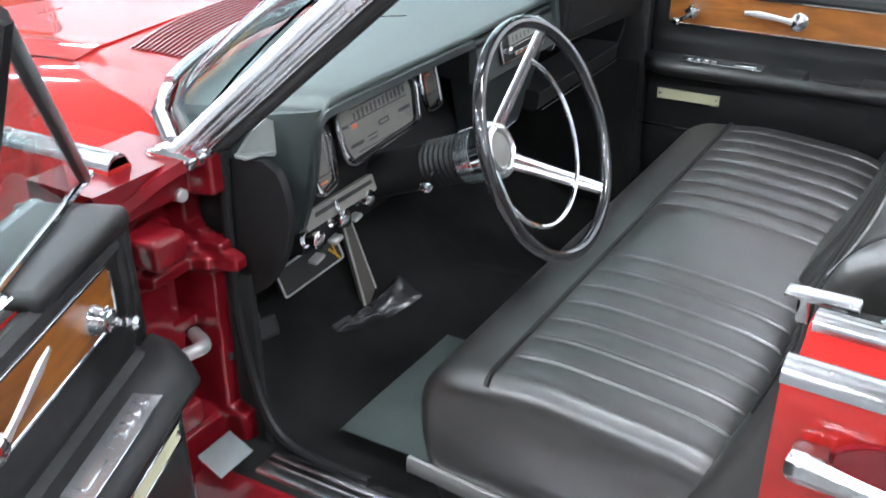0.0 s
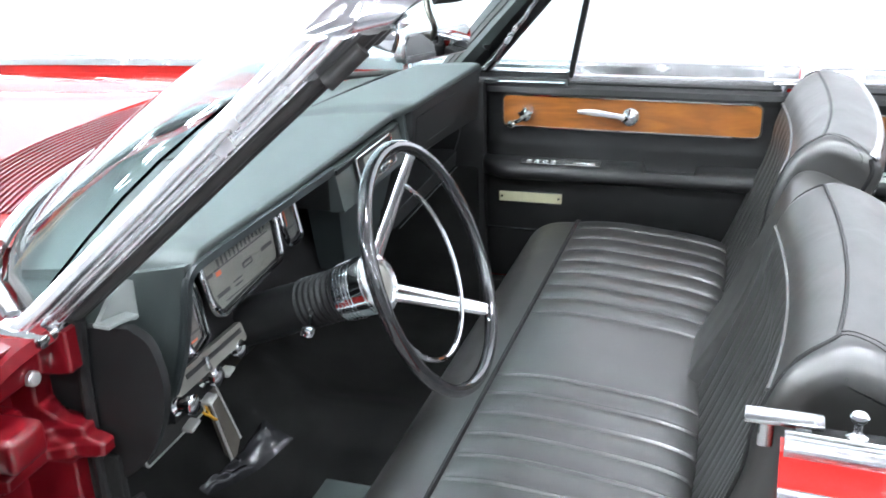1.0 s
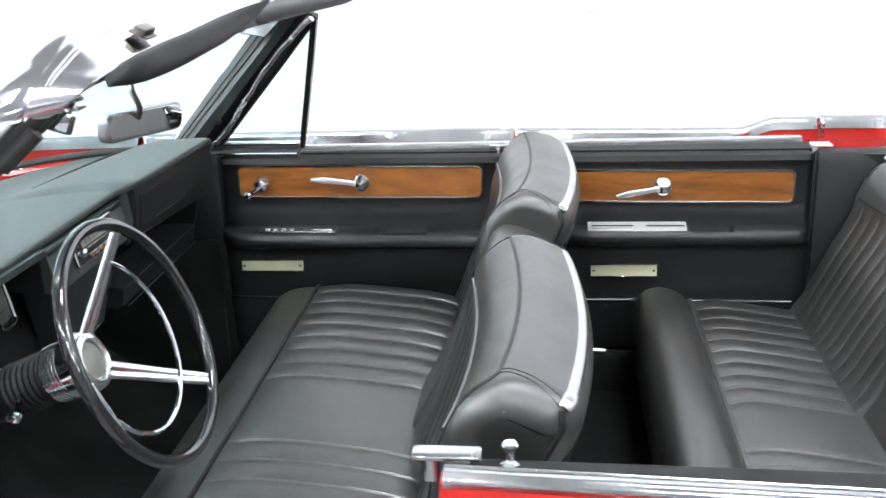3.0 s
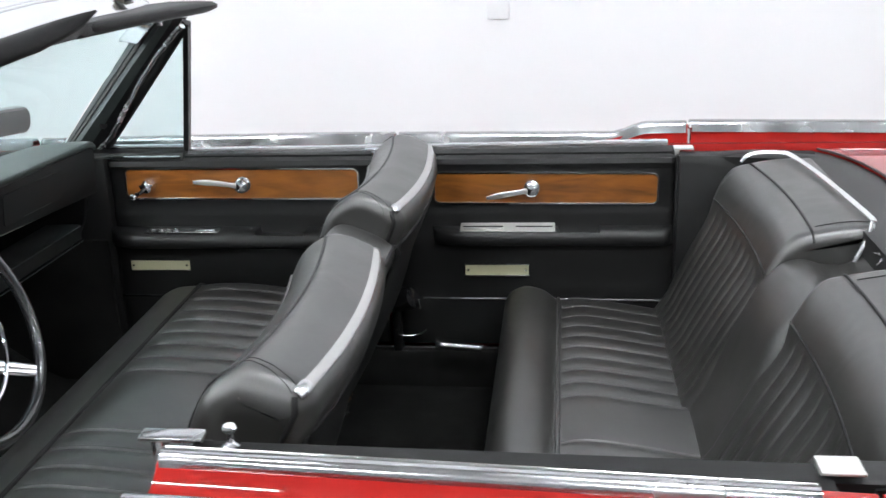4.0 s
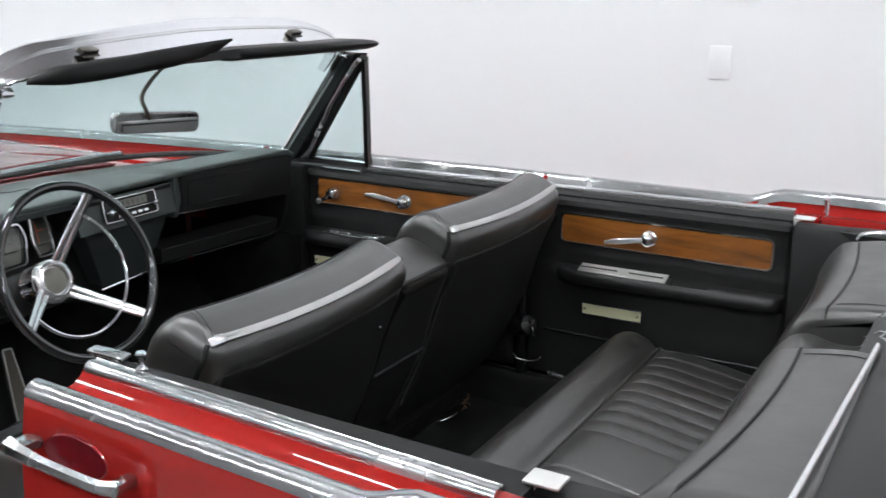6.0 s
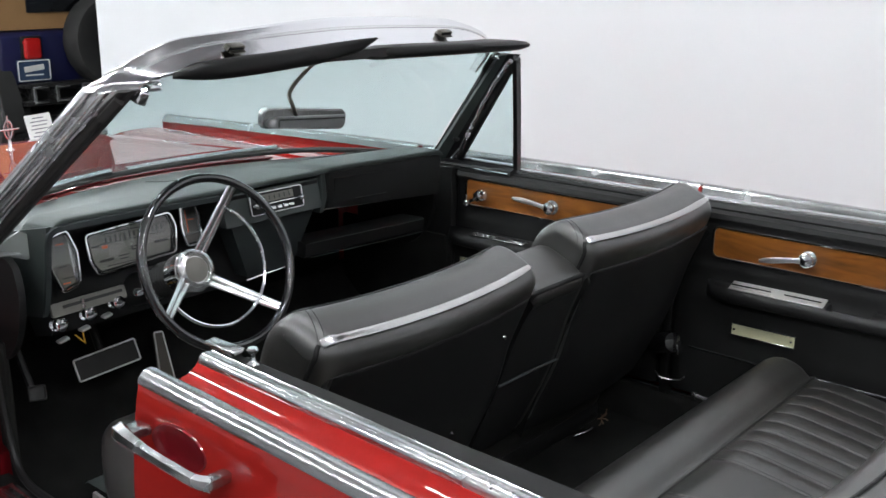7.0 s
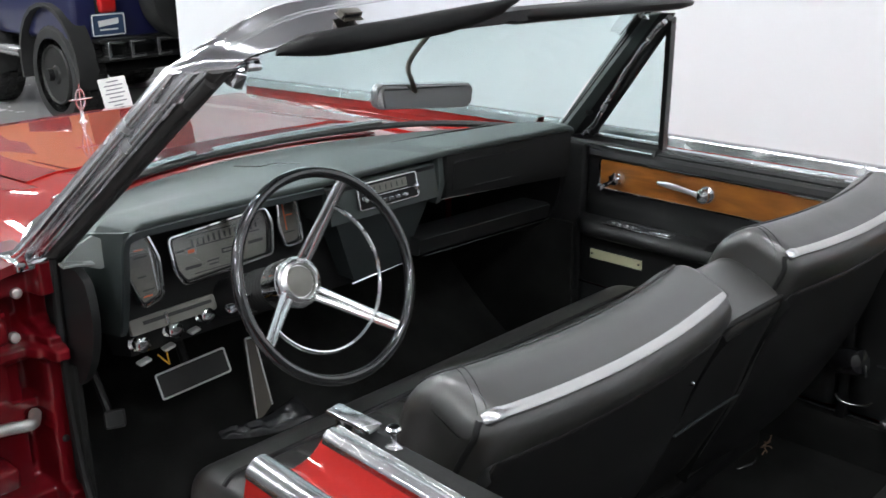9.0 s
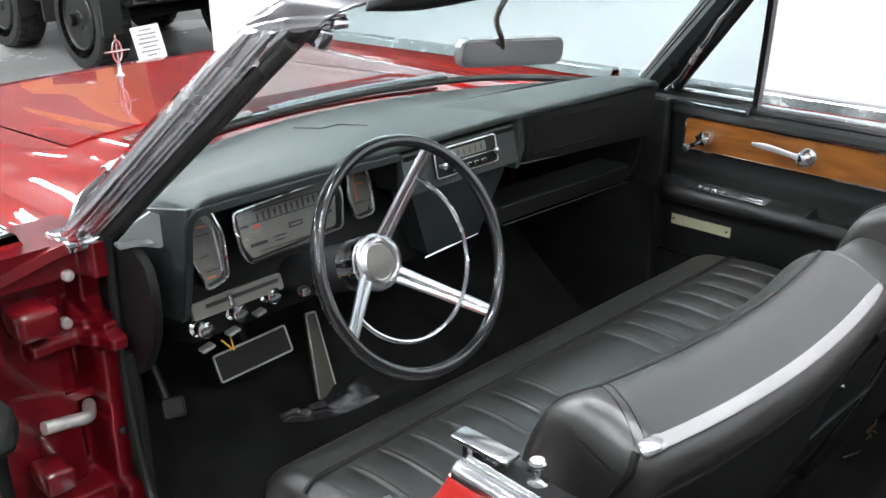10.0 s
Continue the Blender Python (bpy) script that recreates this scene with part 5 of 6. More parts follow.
def gauge(y, z, corners, skew, marks, label, face_mat):
    o = cornered(corners, 0.012)
    o = np.stack([o[:, 0], o[:, 1] + skew * o[:, 0]], 1)
    m = on_face(y, z)
    face = part("gauge", plate(o, 0.004, m), face_mat, DASH, label)
    rim = [(u, v, 0.012) for u, v in o * 1.0]
    part("bezel", moved(sweep(rim, [(-0.0045, -0.012), (0.0045, -0.012), (0.0045, 0.001), (0.0025, 0.004), (-0.001, 0.004), (-0.0045, -0.003)], (0, 0, 1), True), m), CHROME, face, "chrome bezel")
    part("inner_frame", moved(sweep([(u * 0.94, v * 0.94, 0.007) for u, v in o], [(-0.003, -0.004), (0.003, -0.004), (0.002, 0.002), (-0.002, 0.002)], (0, 0, 1), True), m), DARK, face)
    lens = part("lens", plate(o * 0.97, 0.002, m @ Matrix.Translation((0, 0, 0.011))), CLEAR, face)
    lens.visible_shadow = False
    for u, v, a, b, mat in marks:
        part("mark", rbox(0, 0, 0, a, b, 0.001, 0.0002, 1, m @ Matrix.Translation((u, v + skew * u, 0.0048))), mat, face)
    return face


gauge(-0.588, 0.905, [(0.020, 0.074), (-0.032, 0.066), (-0.037, 0.0), (-0.016, -0.070), (0.030, -0.062), (0.037, 0.018)], 0.08, [(0.0, 0.03, 0.03, 0.004, GAUGE_DARK), (-0.005, -0.01, 0.02, 0.004, GAUGE_DARK), (0.005, -0.04, 0.03, 0.004, GAUGE_DARK), (0.0, 0.045, 0.02, 0.003, ORANGE), (0.0, -0.052, 0.02, 0.003, ORANGE), (0.024, 0.0, 0.004, 0.10, SATIN)], "rounded grey side gauge", GAUGE_GREY)
marks = [(-0.072 + 0.0138 * k, 0.024, 0.005, 0.013 + 0.003 * (k % 3), GAUGE_DARK) for k in range(13)]
marks += [(0.012, 0.037, 0.19, 0.0025, GAUGE_DARK), (0.005, 0.013, 0.19, 0.0025, GAUGE_DARK), (-0.078, 0.008, 0.016, 0.008, ORANGE), (-0.105, 0.014, 0.02, 0.006, GAUGE_DARK), (-0.08, -0.026, 0.04, 0.007, GAUGE_DARK), (0.085, -0.012, 0.04, 0.007, GAUGE_DARK), (0.012, -0.012, 0.034, 0.011, GAUGE_DARK), (0.012, -0.012, 0.026, 0.005, GAUGE),
          (-0.03, -0.024, 0.03, 0.003, GAUGE_DARK), (-0.03, -0.032, 0.024, 0.003, GAUGE_DARK), (0.01, -0.044, 0.18, 0.002, GAUGE_DARK)]
gauge(-0.392, 0.914, [(0.120, 0.055), (-0.130, 0.048), (-0.128, -0.022), (-0.110, -0.055), (0.118, -0.050), (0.132, 0.018)], 0.03, marks, "wide grey speedometer panel with dark scale marks", GAUGE)
gauge(-0.212, 0.938, [(0.018, 0.066), (-0.022, 0.062), (-0.030, -0.016), (-0.022, -0.066), (0.026, -0.062), (0.030, 0.018)], -0.03, [(-0.006, 0.0, 0.003, 0.06, ORANGE), (0.006, 0.004, 0.02, 0.003, ORANGE), (0.0, 0.035, 0.02, 0.004, GAUGE_DARK), (0.0, -0.035, 0.03, 0.004, GAUGE_DARK)], "narrow clock gauge with orange hands", GAUGE_GREY)

# switch strip and knobs
SW = facing((-0.712, -0.525, 0.788), (0.10, 1, 0.06), (1, -0.1, 0.3))
strip = part("switch_strip", plate(rounded(0.20, 0.034, 0.006), 0.012, SW, 0.002), GAUGE, DASH, "ribbed metal heater control strip")
part("slot", rbox(0, 0, 0, 0.16, 0.008, 0.002, 0.0005, 1, SW @ Matrix.Translation((0.01, 0.004, 0.0125))), GAUGE_DARK, strip)
part("slide", rbox(0, 0, 0, 0.008, 0.026, 0.012, 0.002, 1, SW @ Matrix.Translation((-0.02, 0, 0.016))), CHROME, strip)
kn = [(0.016, 0), (0.018, 0.003), (0.012, 0.008), (0.010, 0.02), (0.016, 0.024), (0.017, 0.034), (0.012, 0.038), (0.003, 0.0385)]
for y, z in ((-0.612, 0.748), (-0.532, 0.756), (-0.450, 0.766)):
    part("knob", turned(kn, 18, facing((-0.722, y, z), (0, 1, 0), (1, 0, 0.15))), CHROME, DASH, "chrome dashboard knob")
for y, z, w in ((-0.605, 0.708, 0.03), (-0.545, 0.722, 0.028), (-0.48, 0.740, 0.026)):
    part("toggle", rbox(-0.705, y, z, 0.022, w, 0.008, 0.004, 2, pose(0, 0, 0, 12)), ALLOY, DASH)
part("loose_wire", tube(spline([(-0.70, -0.575, 0.715), (-0.685, -0.56, 0.695), (-0.70, -0.55, 0.690), (-0.715, -0.545, 0.71)], 5), 0.0019, 6), YELLOW, DASH, "loop of yellow wire")

# middle stack with the radio
stack = [[(-0.616, y, 1.006), (-0.632, y, 0.925), (-0.70, y, 0.925), (-0.75, y, 0.98)] for y in (-0.16, 0.180)]
part("radio_console", loft(stack), DARK, DASH, "black radio console below the pad")
part("console_face", loft([[(-0.6205, y, 1.008), (-0.6045, y, 0.925), (-0.634, y, 0.923), (-0.634, y, 1.008)] for y in (-0.163, 0.184)]), DASH_PAD, DASH, "grey-green padded face round the radio")
part("console_apron", loft([[(-0.632, y, 0.924), (-0.660, y2, 0.752), (-0.72, y2, 0.752), (-0.70, y, 0.924)] for y, y2 in ((-0.13, -0.055), (0.180, 0.107))]), DASH_DARK, DASH, "tapering dark grey apron below the radio")
part("pad_cheek", loft([[(-0.612, 0.190, 1.024), (-0.603, 0.186, 0.955), (-0.612, 0.182, 0.905), (-0.70, 0.182, 0.905), (-0.75, 0.19, 1.0)], [(-0.612, 0.206, 1.024), (-0.604, 0.206, 0.955), (-0.616, 0.20, 0.905), (-0.70, 0.20, 0.905), (-0.75, 0.206, 1.0)]]), DASH_PAD, DASH, "grey-green padded cheek beside the radio")
RAD = facing((-0.611, 0.015, 0.973), (0, 1, 0), (1, 0, 0.2))
radio = part("radio", plate(rounded(0.19, 0.062, 0.006), 0.006, RAD, 0.001), DARK, DASH, "black radio with a chrome frame and dial")
part("radio_frame", moved(sweep([(u, v, 0.006) for u, v in rounded(0.188, 0.060, 0.006)], circle(0.002, 6), (0, 0, 1), True), RAD), BRIGHT, radio)
part("scale_rail", rbox(0, 0, 0, 0.15, 0.003, 0.002, 0.0006, 1, RAD @ Matrix.Translation((0, -0.004, 0.0075))), BRIGHT, radio)
part("dial", plate(rounded(0.12, 0.022, 0.003), 0.002, RAD @ Matrix.Translation((0, 0.012, 0.006))), GAUGE, radio)
for k in range(6):
    part("tick", rbox(0, 0, 0, 0.003, 0.012, 0.001, 0.0002, 1, RAD @ Matrix.Translation((-0.045 + 0.018 * k, 0.012, 0.0085))), GAUGE_DARK, radio)
for k in range(5):
    part("push_button", rbox(0, 0, 0, 0.018, 0.010, 0.012, 0.002, 1, RAD @ Matrix.Translation((-0.044 + 0.022 * k, -0.018, 0.010))), CHROME, radio)
for s in (-1, 1):
    part("knob", turned([(0.009, 0), (0.009, 0.014), (0.005, 0.017)], 14, RAD @ Matrix.Translation((s * 0.08, -0.004, 0.006))), CHROME, radio)
part("stack_trim", tube([(-0.664, -0.06, 0.743), (-0.662, 0.107, 0.755)], 0.0035, 6), CHROME, DASH, "thin chrome edge")

# glovebox side
rings = []
for y in (0.205, 0.207, 0.212, 0.3, 0.4, 0.5, 0.6, C + 0.668, C + 0.676):
    fx = -0.5935 + 0.012 * (y - 0.2) / 0.45 - (0.004 if y < 0.206 else 0.0)
    zb = 0.914 - 0.032 * (y - 0.19) / 0.5
    rings.append([(fx - 0.002, y, 1.026 - 0.010 * (y - 0.2) / 0.5), (fx - 0.001, y, 1.0), (fx - 0.004, y, 0.96), (fx - 0.009, y, zb + 0.008), (fx - 0.013, y, zb + 0.001), (fx - 0.02, y, zb), (-0.70, y, zb - 0.004), (-0.76, y, 1.0)])
part("glovebox", loft(rings), BACK_PANEL, DASH, "smooth black glovebox face below the pad")
GL = facing((-0.5945, 0.363, 0.965), (0.027, 1, -0.03), (1, -0.027, -0.085))
part("glovebox_door", plate(rounded(0.275, 0.075, 0.008), 0.0035, GL, 0.0012), BACK_PANEL, DASH, "black glovebox door")
part("door_line", tube([GL @ Vector((-0.05, -0.034, 0.003)), GL @ Vector((0.085, -0.034, 0.003))], 0.0009, 6), DASH_PAD, DASH)
part("glovebox_edge", tube([(-0.606, 0.192, 0.9155), (-0.604, 0.32, 0.9070), (-0.602, 0.455, 0.8985)], 0.0016, 6), DARK_STEEL, DASH)
part("knee_ledge", loft([[(x + dx, y, z + dz) for x, z in ((-0.628, 0.855), (-0.617, 0.850), (-0.622, 0.812), (-0.634, 0.805), (-0.72, 0.815), (-0.72, 0.852))] for y, dx, dz in ((0.125, 0.004, -0.030), (C + 0.675, -0.032, -0.062))]), DARK, DASH, "black padded ledge below the glovebox")
for z0, dz in ((0.851, -0.026), (0.807, -0.026)):
    part("ledge_line", tube([(-0.6125, 0.14, z0 + dz - 0.004), (-0.6485, C + 0.67, z0 - 0.062)], 0.0011, 6), DASH_PAD, DASH)
part("pad_crack", tube([(-1.035, -0.124, 0.9875), (-0.954, -0.102, 0.9963), (-0.953, -0.056, 0.9965), (-0.854, -0.051, 1.0105)], 0.0012, 6), DARK, DASH, "hairline crack across the dashboard top")
part("pad_slit", sweep(spline([(-0.858, 0.26, 1.011), (-0.83, 0.42, 1.015), (-0.795, 0.575, 1.018)], 6), [(-0.005, -0.004), (0.005, -0.004), (0.003, 0.0015), (-0.003, 0.0015)]), DARK, DASH, "dark slit across the dashboard top")

# kick panels, pedals
kp = list(spline([(-0.70, 0.945), (-0.668, 0.92), (-0.655, 0.85), (-0.675, 0.77), (-0.725, 0.70), (-0.80, 0.66), (-0.90, 0.645)], 4)) + [(-1.02, 0.64), (-1.02, 0.915)]
for s in (-1, 1):
    kick = part("kick_panel", loft([[(x, C + s * d, z) for x, z in kp] for d in (0.728, 0.745)]), DARK, CAR, "black kick panel with bright screws")
    part("lower_kick", rbox(-0.93 if s < 0 else -0.86, C + s * 0.745, 0.50, 0.36 if s < 0 else 0.5, 0.02, 0.45, 0.01), CARPET, kick)
    for x, z in ((-0.70, 0.905), (-0.765, 0.75)):
        part("screw", turned([(0.006, 0), (0.004, 0.004)], 10, facing((x, C + s * 0.728, z), (1, 0, 0), (0, -s, 0))), CHROME, kick)
CORNER = [(-0.735, 0.950), (-0.699, 0.981), (-0.669, 0.994), (-0.645, 0.980), (-0.632, 0.930), (-0.660, 0.922)]
part("corner_panel", loft([[(x + 0.1 * (y + 0.70), y, z) for y, z in CORNER] for x in (-0.748, -0.740)]), PALE, CAR, "pale grey panel between dashboard and pillar")
part("corner_ledge", sweep([(-0.735, C - 0.757, 0.950), (-0.732, C - 0.73, 0.948), (-0.728, C - 0.695, 0.942)], rounded(0.03, 0.006, 0.002, 2), (0, 0, 1)), PALE, CAR)


def pedal(name, o, x, z, w, h, label, mat=RUBBER, frame_mat=ALLOY, taper=0.0):
    m = facing(o, x, z)
    edge = [(u * (1 - taper * (v / h + 0.5)), v) for u, v in rounded(w, h, 0.005)]
    pad = part(name, plate(edge, 0.014, m, 0.003), mat, CAR, label)
    part("pedal_frame", moved(sweep([(u, v, 0.013) for u, v in edge], circle(0.003, 6), (0, 0, 1), True), m), frame_mat, pad, "bright metal pedal frame")
    return pad


brake = pedal("brake_pedal", (-0.935, -0.360, 0.520), (0.15, 1, 0.13), (1, -0.15, 0.35), 0.185, 0.062, "wide rubber brake pedal framed in metal")
part("lever", tube([(-0.95, -0.36, 0.52), (-1.06, -0.36, 0.74), (-1.1, -0.36, 0.86)], 0.012, 8), DARK, brake)
pedal("accelerator_pedal", (-0.945, -0.168, 0.435), (0, 1, -0.11), (1, 0, 0.42), 0.056, 0.215, "long narrow accelerator pedal framed in metal", PEDAL, ALLOY, 0.5)
park = pedal("parking_brake_pedal", (-0.83, -0.628, 0.535), (0.2, 1, -0.1), (1, -0.2, 0.5), 0.042, 0.036, "small rubber parking brake pedal", DARK, DARK)
part("lever", tube([(-0.84, -0.63, 0.54), (-0.93, -0.63, 0.68), (-0.98, -0.63, 0.8)], 0.01, 8), DARK, park)
rng = np.random.default_rng(4)
folds = rng.uniform(-1, 1, (5, 12))
wr = []
for i in range(17):
    row = []
    for j in range(41):
        u, v = i / 16, j / 40
        q, w = u * 3.99, v * 10.99
        ia, ib = int(q), int(w)
        fa, fb = fade(q - ia, 1.0), fade(w - ib, 1.0)
        n = folds[ia, ib] * (1 - fa) * (1 - fb) + folds[ia + 1, ib] * fa * (1 - fb) + folds[ia, ib + 1] * (1 - fa) * fb + folds[ia + 1, ib + 1] * fa * fb
        edge = min(1.0, 5 * min(u, 1 - u), 8 * min(v, 1 - v))
        x, y = -0.915 + 0.050 * u * (0.4 + v) + 0.040 * v, -0.315 + 0.225 * v
        row.append((x, y, carpet_z(x, y) + 0.002 + edge * (0.010 + 0.007 * n)))
    wr.append(row)
part("heel_pad", loft(wr, False, False), CRUMPLED, CAR, "crumpled glossy black heel pad under the accelerator", 70)

# ---- steering wheel ----
WHEEL = facing((-0.355, -0.378, 0.929), (0, 1, 0), (math.cos(0.38), 0, math.sin(0.38)))
R = 0.206
ang = np.linspace(0, 2 * np.pi, 96, endpoint=False)
rim = moved(sweep([(R * math.cos(a), R * math.sin(a), 0) for a in ang], circle(0.0115, 10), (0, 0, 1), True), WHEEL)
WH = part("steering_wheel", rim, ENAMEL, CAR, "slim glossy black steering wheel with chrome spokes", 60)
for k in range(3):
    a = radians((60, -152, -47)[k])
    d = np.array((math.cos(a), math.sin(a), 0))
    pth = [0.036 * d + np.array((0, 0, -0.108)), 0.10 * d + np.array((0, 0, -0.066)), 0.198 * d + np.array((0, 0, -0.002))]
    for o in (-0.008, 0.008):
        q = [p + o * np.array((-math.sin(a), math.cos(a), 0)) * (1.2 - 0.3 * i) for i, p in enumerate(pth)]
        part("spoke", moved(sweep(q, [(-0.0075, -0.003), (0.0075, -0.003), (0.0070, 0.0010), (0.0045, 0.0034), (0.0, 0.0044), (-0.0045, 0.0034), (-0.0070, 0.0010)], (0, 0, 1)), WHEEL), BRIGHT, WH, "chrome spoke")
ra = np.radians(np.linspace(-150, 60, 56))
part("horn_ring", moved(tube([(0.150 * math.cos(a), 0.150 * math.sin(a), -0.030) for a in ra], 0.0045, 8), WHEEL), CHROME, WH, "chrome half horn ring")
HUB = WHEEL @ Matrix.Translation((0, 0, -0.094))
part("hub", turned([(0.040, -0.078), (0.046, -0.075), (0.049, -0.06), (0.051, -0.04), (0.053, -0.016), (0.053, -0.010), (0.050, -0.005), (0.046, -0.002), (0.038, 0.001), (0.036, -0.001), (0.034, -0.010), (0.001, -0.010)], 32, HUB), BRIGHT, WH, "round chrome hub with a recessed face")
part("hub_bell", turned([(0.040, -0.082), (0.047, -0.080)] + [(q, h) for k in range(5) for q, h in ((0.0505 + 0.0004 * k, -0.078 + 0.007 * k), (0.0505 + 0.0004 * k, -0.0745 + 0.007 * k), (0.0475 + 0.0004 * k, -0.0735 + 0.007 * k), (0.0475 + 0.0004 * k, -0.0715 + 0.007 * k))] + [(0.0535, -0.042), (0.0545, -0.020), (0.051, -0.018)], 36, HUB), CHROME, WH, "chrome bell behind the hub")
part("hub_badge", turned([(0.0335, -0.012), (0.031, -0.006), (0.022, -0.002), (0.012, 0.0005), (0.001, 0.001)], 28, HUB), GAUGE, WH, "domed clear hub badge")
part("column", turned([(0.044, -0.42), (0.044, -0.20), (0.043, -0.19), (0.042, -0.075), (0.01, -0.07)], 24, HUB), DARK, WH, "black steering column")
for k in range(7):
    part("collar", turned([(0.042, -0.082 - 0.012 * k), (0.0465, -0.086 - 0.012 * k), (0.042, -0.090 - 0.012 * k)], 24, HUB), DARK, WH)
part("turn_lever", join(tube([HUB @ Vector((-0.04, 0.0, -0.13)), HUB @ Vector((-0.10, -0.012, -0.11))], 0.004, 6), rbox(*(HUB @ Vector((-0.11, -0.014, -0.11))), 0.022, 0.022, 0.018, 0.007)), CHROME, WH, "chrome turn signal lever")

# ---- mirror, visors, clips, wipers ----
MM = facing((-0.458, -0.002, 1.219), (0.20, 1, -0.09), (1, -0.2, -0.06))
mir = part("rear_view_mirror", plate(rounded(0.258, 0.056, 0.02), 0.02, MM @ Matrix.Translation((0, 0, -0.02)), 0.004), SATIN, CAR, "rear-view mirror in a bright rounded case")
part("mirror_glass", plate(rounded(0.246, 0.046, 0.017), 0.002, MM @ Matrix.Translation((0, 0, 0.0005))), MIRROR, mir)
part("mirror_arm", tube(spline([(-0.470, -0.022, 1.225), (-0.448, -0.052, 1.257), (-0.462, -0.048, 1.295), (-0.492, 0.045, 1.345), (-0.45, 0.10, 1.398)], 5), 0.0058, 8), DARK_STEEL, mir, "curved dark mirror arm")
FRONT_Y, FRONT_X, FRONT_Z = (-0.515, -0.467, -0.35, -0.28, -0.10, 0.005), (-0.296, -0.272, -0.268, -0.260, -0.238, -0.204), (1.389, 1.408, 1.415, 1.418, 1.432, 1.442)
REAR_Y, REAR_X, REAR_Z = (-0.525, -0.435, -0.36, -0.30, -0.145, -0.03, 0.01), (-0.288, -0.278, -0.266, -0.258, -0.246, -0.226, -0.201), (1.377, 1.369, 1.371, 1.375, 1.386, 1.409, 1.438)


def driver_visor():
    """A slim visor hanging between its hinge edge and its free rear edge, pointed at the inner end."""
    out = []
    for k in np.concatenate([[0, 0.01, 0.03], np.linspace(0.07, 0.93, 16), [0.97, 0.99, 1.0]]):
        yf, yr = FRONT_Y[0] + k * (FRONT_Y[-1] - FRONT_Y[0]), REAR_Y[0] + k * (REAR_Y[-1] - REAR_Y[0])
        f = np.array((np.interp(yf, FRONT_Y, FRONT_X), yf, np.interp(yf, FRONT_Y, FRONT_Z)))
        r = np.array((np.interp(yr, REAR_Y, REAR_X), yr, np.interp(yr, REAR_Y, REAR_Z)))
        n = np.cross(r - f, (0, 1, 0))
        n = n / np.linalg.norm(n) * 0.014 * max(0.15, min(1.0, math.sqrt(k / 0.06), math.sqrt((1 - k) / 0.25)))
        out.append([f + u * (r - f) + v * n for u, v in ((0.0, -0.4), (-0.05, 0.1), (0.02, 0.7), (0.2, 1.0), (0.6, 1.05), (0.88, 0.8), (1.02, 0.2), (1.0, -0.4), (0.85, -0.8), (0.4, -0.9), (0.12, -0.75))])
    return out


for s in (-1, 1):
    rings = []
    for k in np.concatenate([[0, 0.008, 0.03, 0.07], np.linspace(0.12, 0.86, 9), [0.90, 0.94, 0.97, 0.99, 1.0]]):
        y = C + s * (0.045 + 0.53 * k)
        e = min(1.0, math.sqrt(max(0, k / 0.07)) if k < 0.07 else 1.0, math.sqrt(max(0, 1 - ((k - 0.84) / 0.16) ** 2)) if k > 0.84 else 1.0)
        e = max(0.06, e)
        xm, zm = -0.335, 1.389
        ln, th = (0.070 + 0.140 * k) * (0.75 + 0.25 * e), 0.016 * (0.30 + 0.70 * e)
        sec = [(0.0, -0.5), (-0.04, 0.0), (0.0, 0.6), (0.12, 1.0), (0.4, 1.15), (0.75, 1.0), (0.93, 0.75), (1.0, 0.2), (0.99, -0.4), (0.9, -0.8), (0.6, -1.1), (0.25, -0.95)]
        rings.append([(xm + u * ln, y, zm + 0.008 * u + v * th) for u, v in sec])
    vis = part("sun_visor", loft(driver_visor() if s < 0 else rings), VISOR, CAR, "black padded sun visor", 60)
    part("visor_bracket", join(rbox(-0.345, C + s * 0.56, 1.372, 0.04, 0.03, 0.014, 0.004), tube([(-0.34, C + s * 0.55, 1.375), (-0.335, C + s * 0.50, 1.392)], 0.006, 8)), CHROME, vis)
    m = pose(-0.303, C + s * 0.362, 1.428, 0, 26) @ Matrix.Diagonal((0.62, 0.72, 0.62, 1))
    catch = part("roof_catch", join(rbox(0, 0, 0, 0.05, 0.062, 0.006, 0.002, 2, m), rbox(0, 0, 0, 0.03, 0.062, 0.006, 0.002, 2, m @ Matrix.Translation((0.0, 0, 0.016))), rbox(0, 0, 0, 0.03, 0.006, 0.02, 0.002, 2, m @ Matrix.Translation((0.0, 0.028, 0.008))), rbox(0, 0, 0, 0.03, 0.006, 0.02, 0.002, 2, m @ Matrix.Translation((0.0, -0.028, 0.008)))), DARK_STEEL, CAR, "steel roof catch on the header")
    part("catch_slot", rbox(0, 0, 0, 0.024, 0.048, 0.009, 0.001, 1, m @ Matrix.Translation((0.002, 0, 0.008))), DARK, catch)
for y0, y1 in ((-0.62, -0.18), (-0.10, 0.42)):
    pth = [(glass_base(y) - 0.024 + 0.03 * k, y, 1.004 + 0.012 * k) for k, y in zip(np.linspace(0, 1, 8), np.linspace(y0, y1, 8))]
    w = part("wiper", sweep(pth, [(-0.012, -0.003), (0.012, -0.003), (0.006, 0.009), (-0.006, 0.009)], (0, 0, 1)), SATIN, CAR, "bright metal windshield wiper")
    part("wiper_rubber", sweep([(x + 0.01, y, z - 0.002) for x, y, z in pth], circle(0.004, 6), (0, 0, 1)), RUBBER, w)

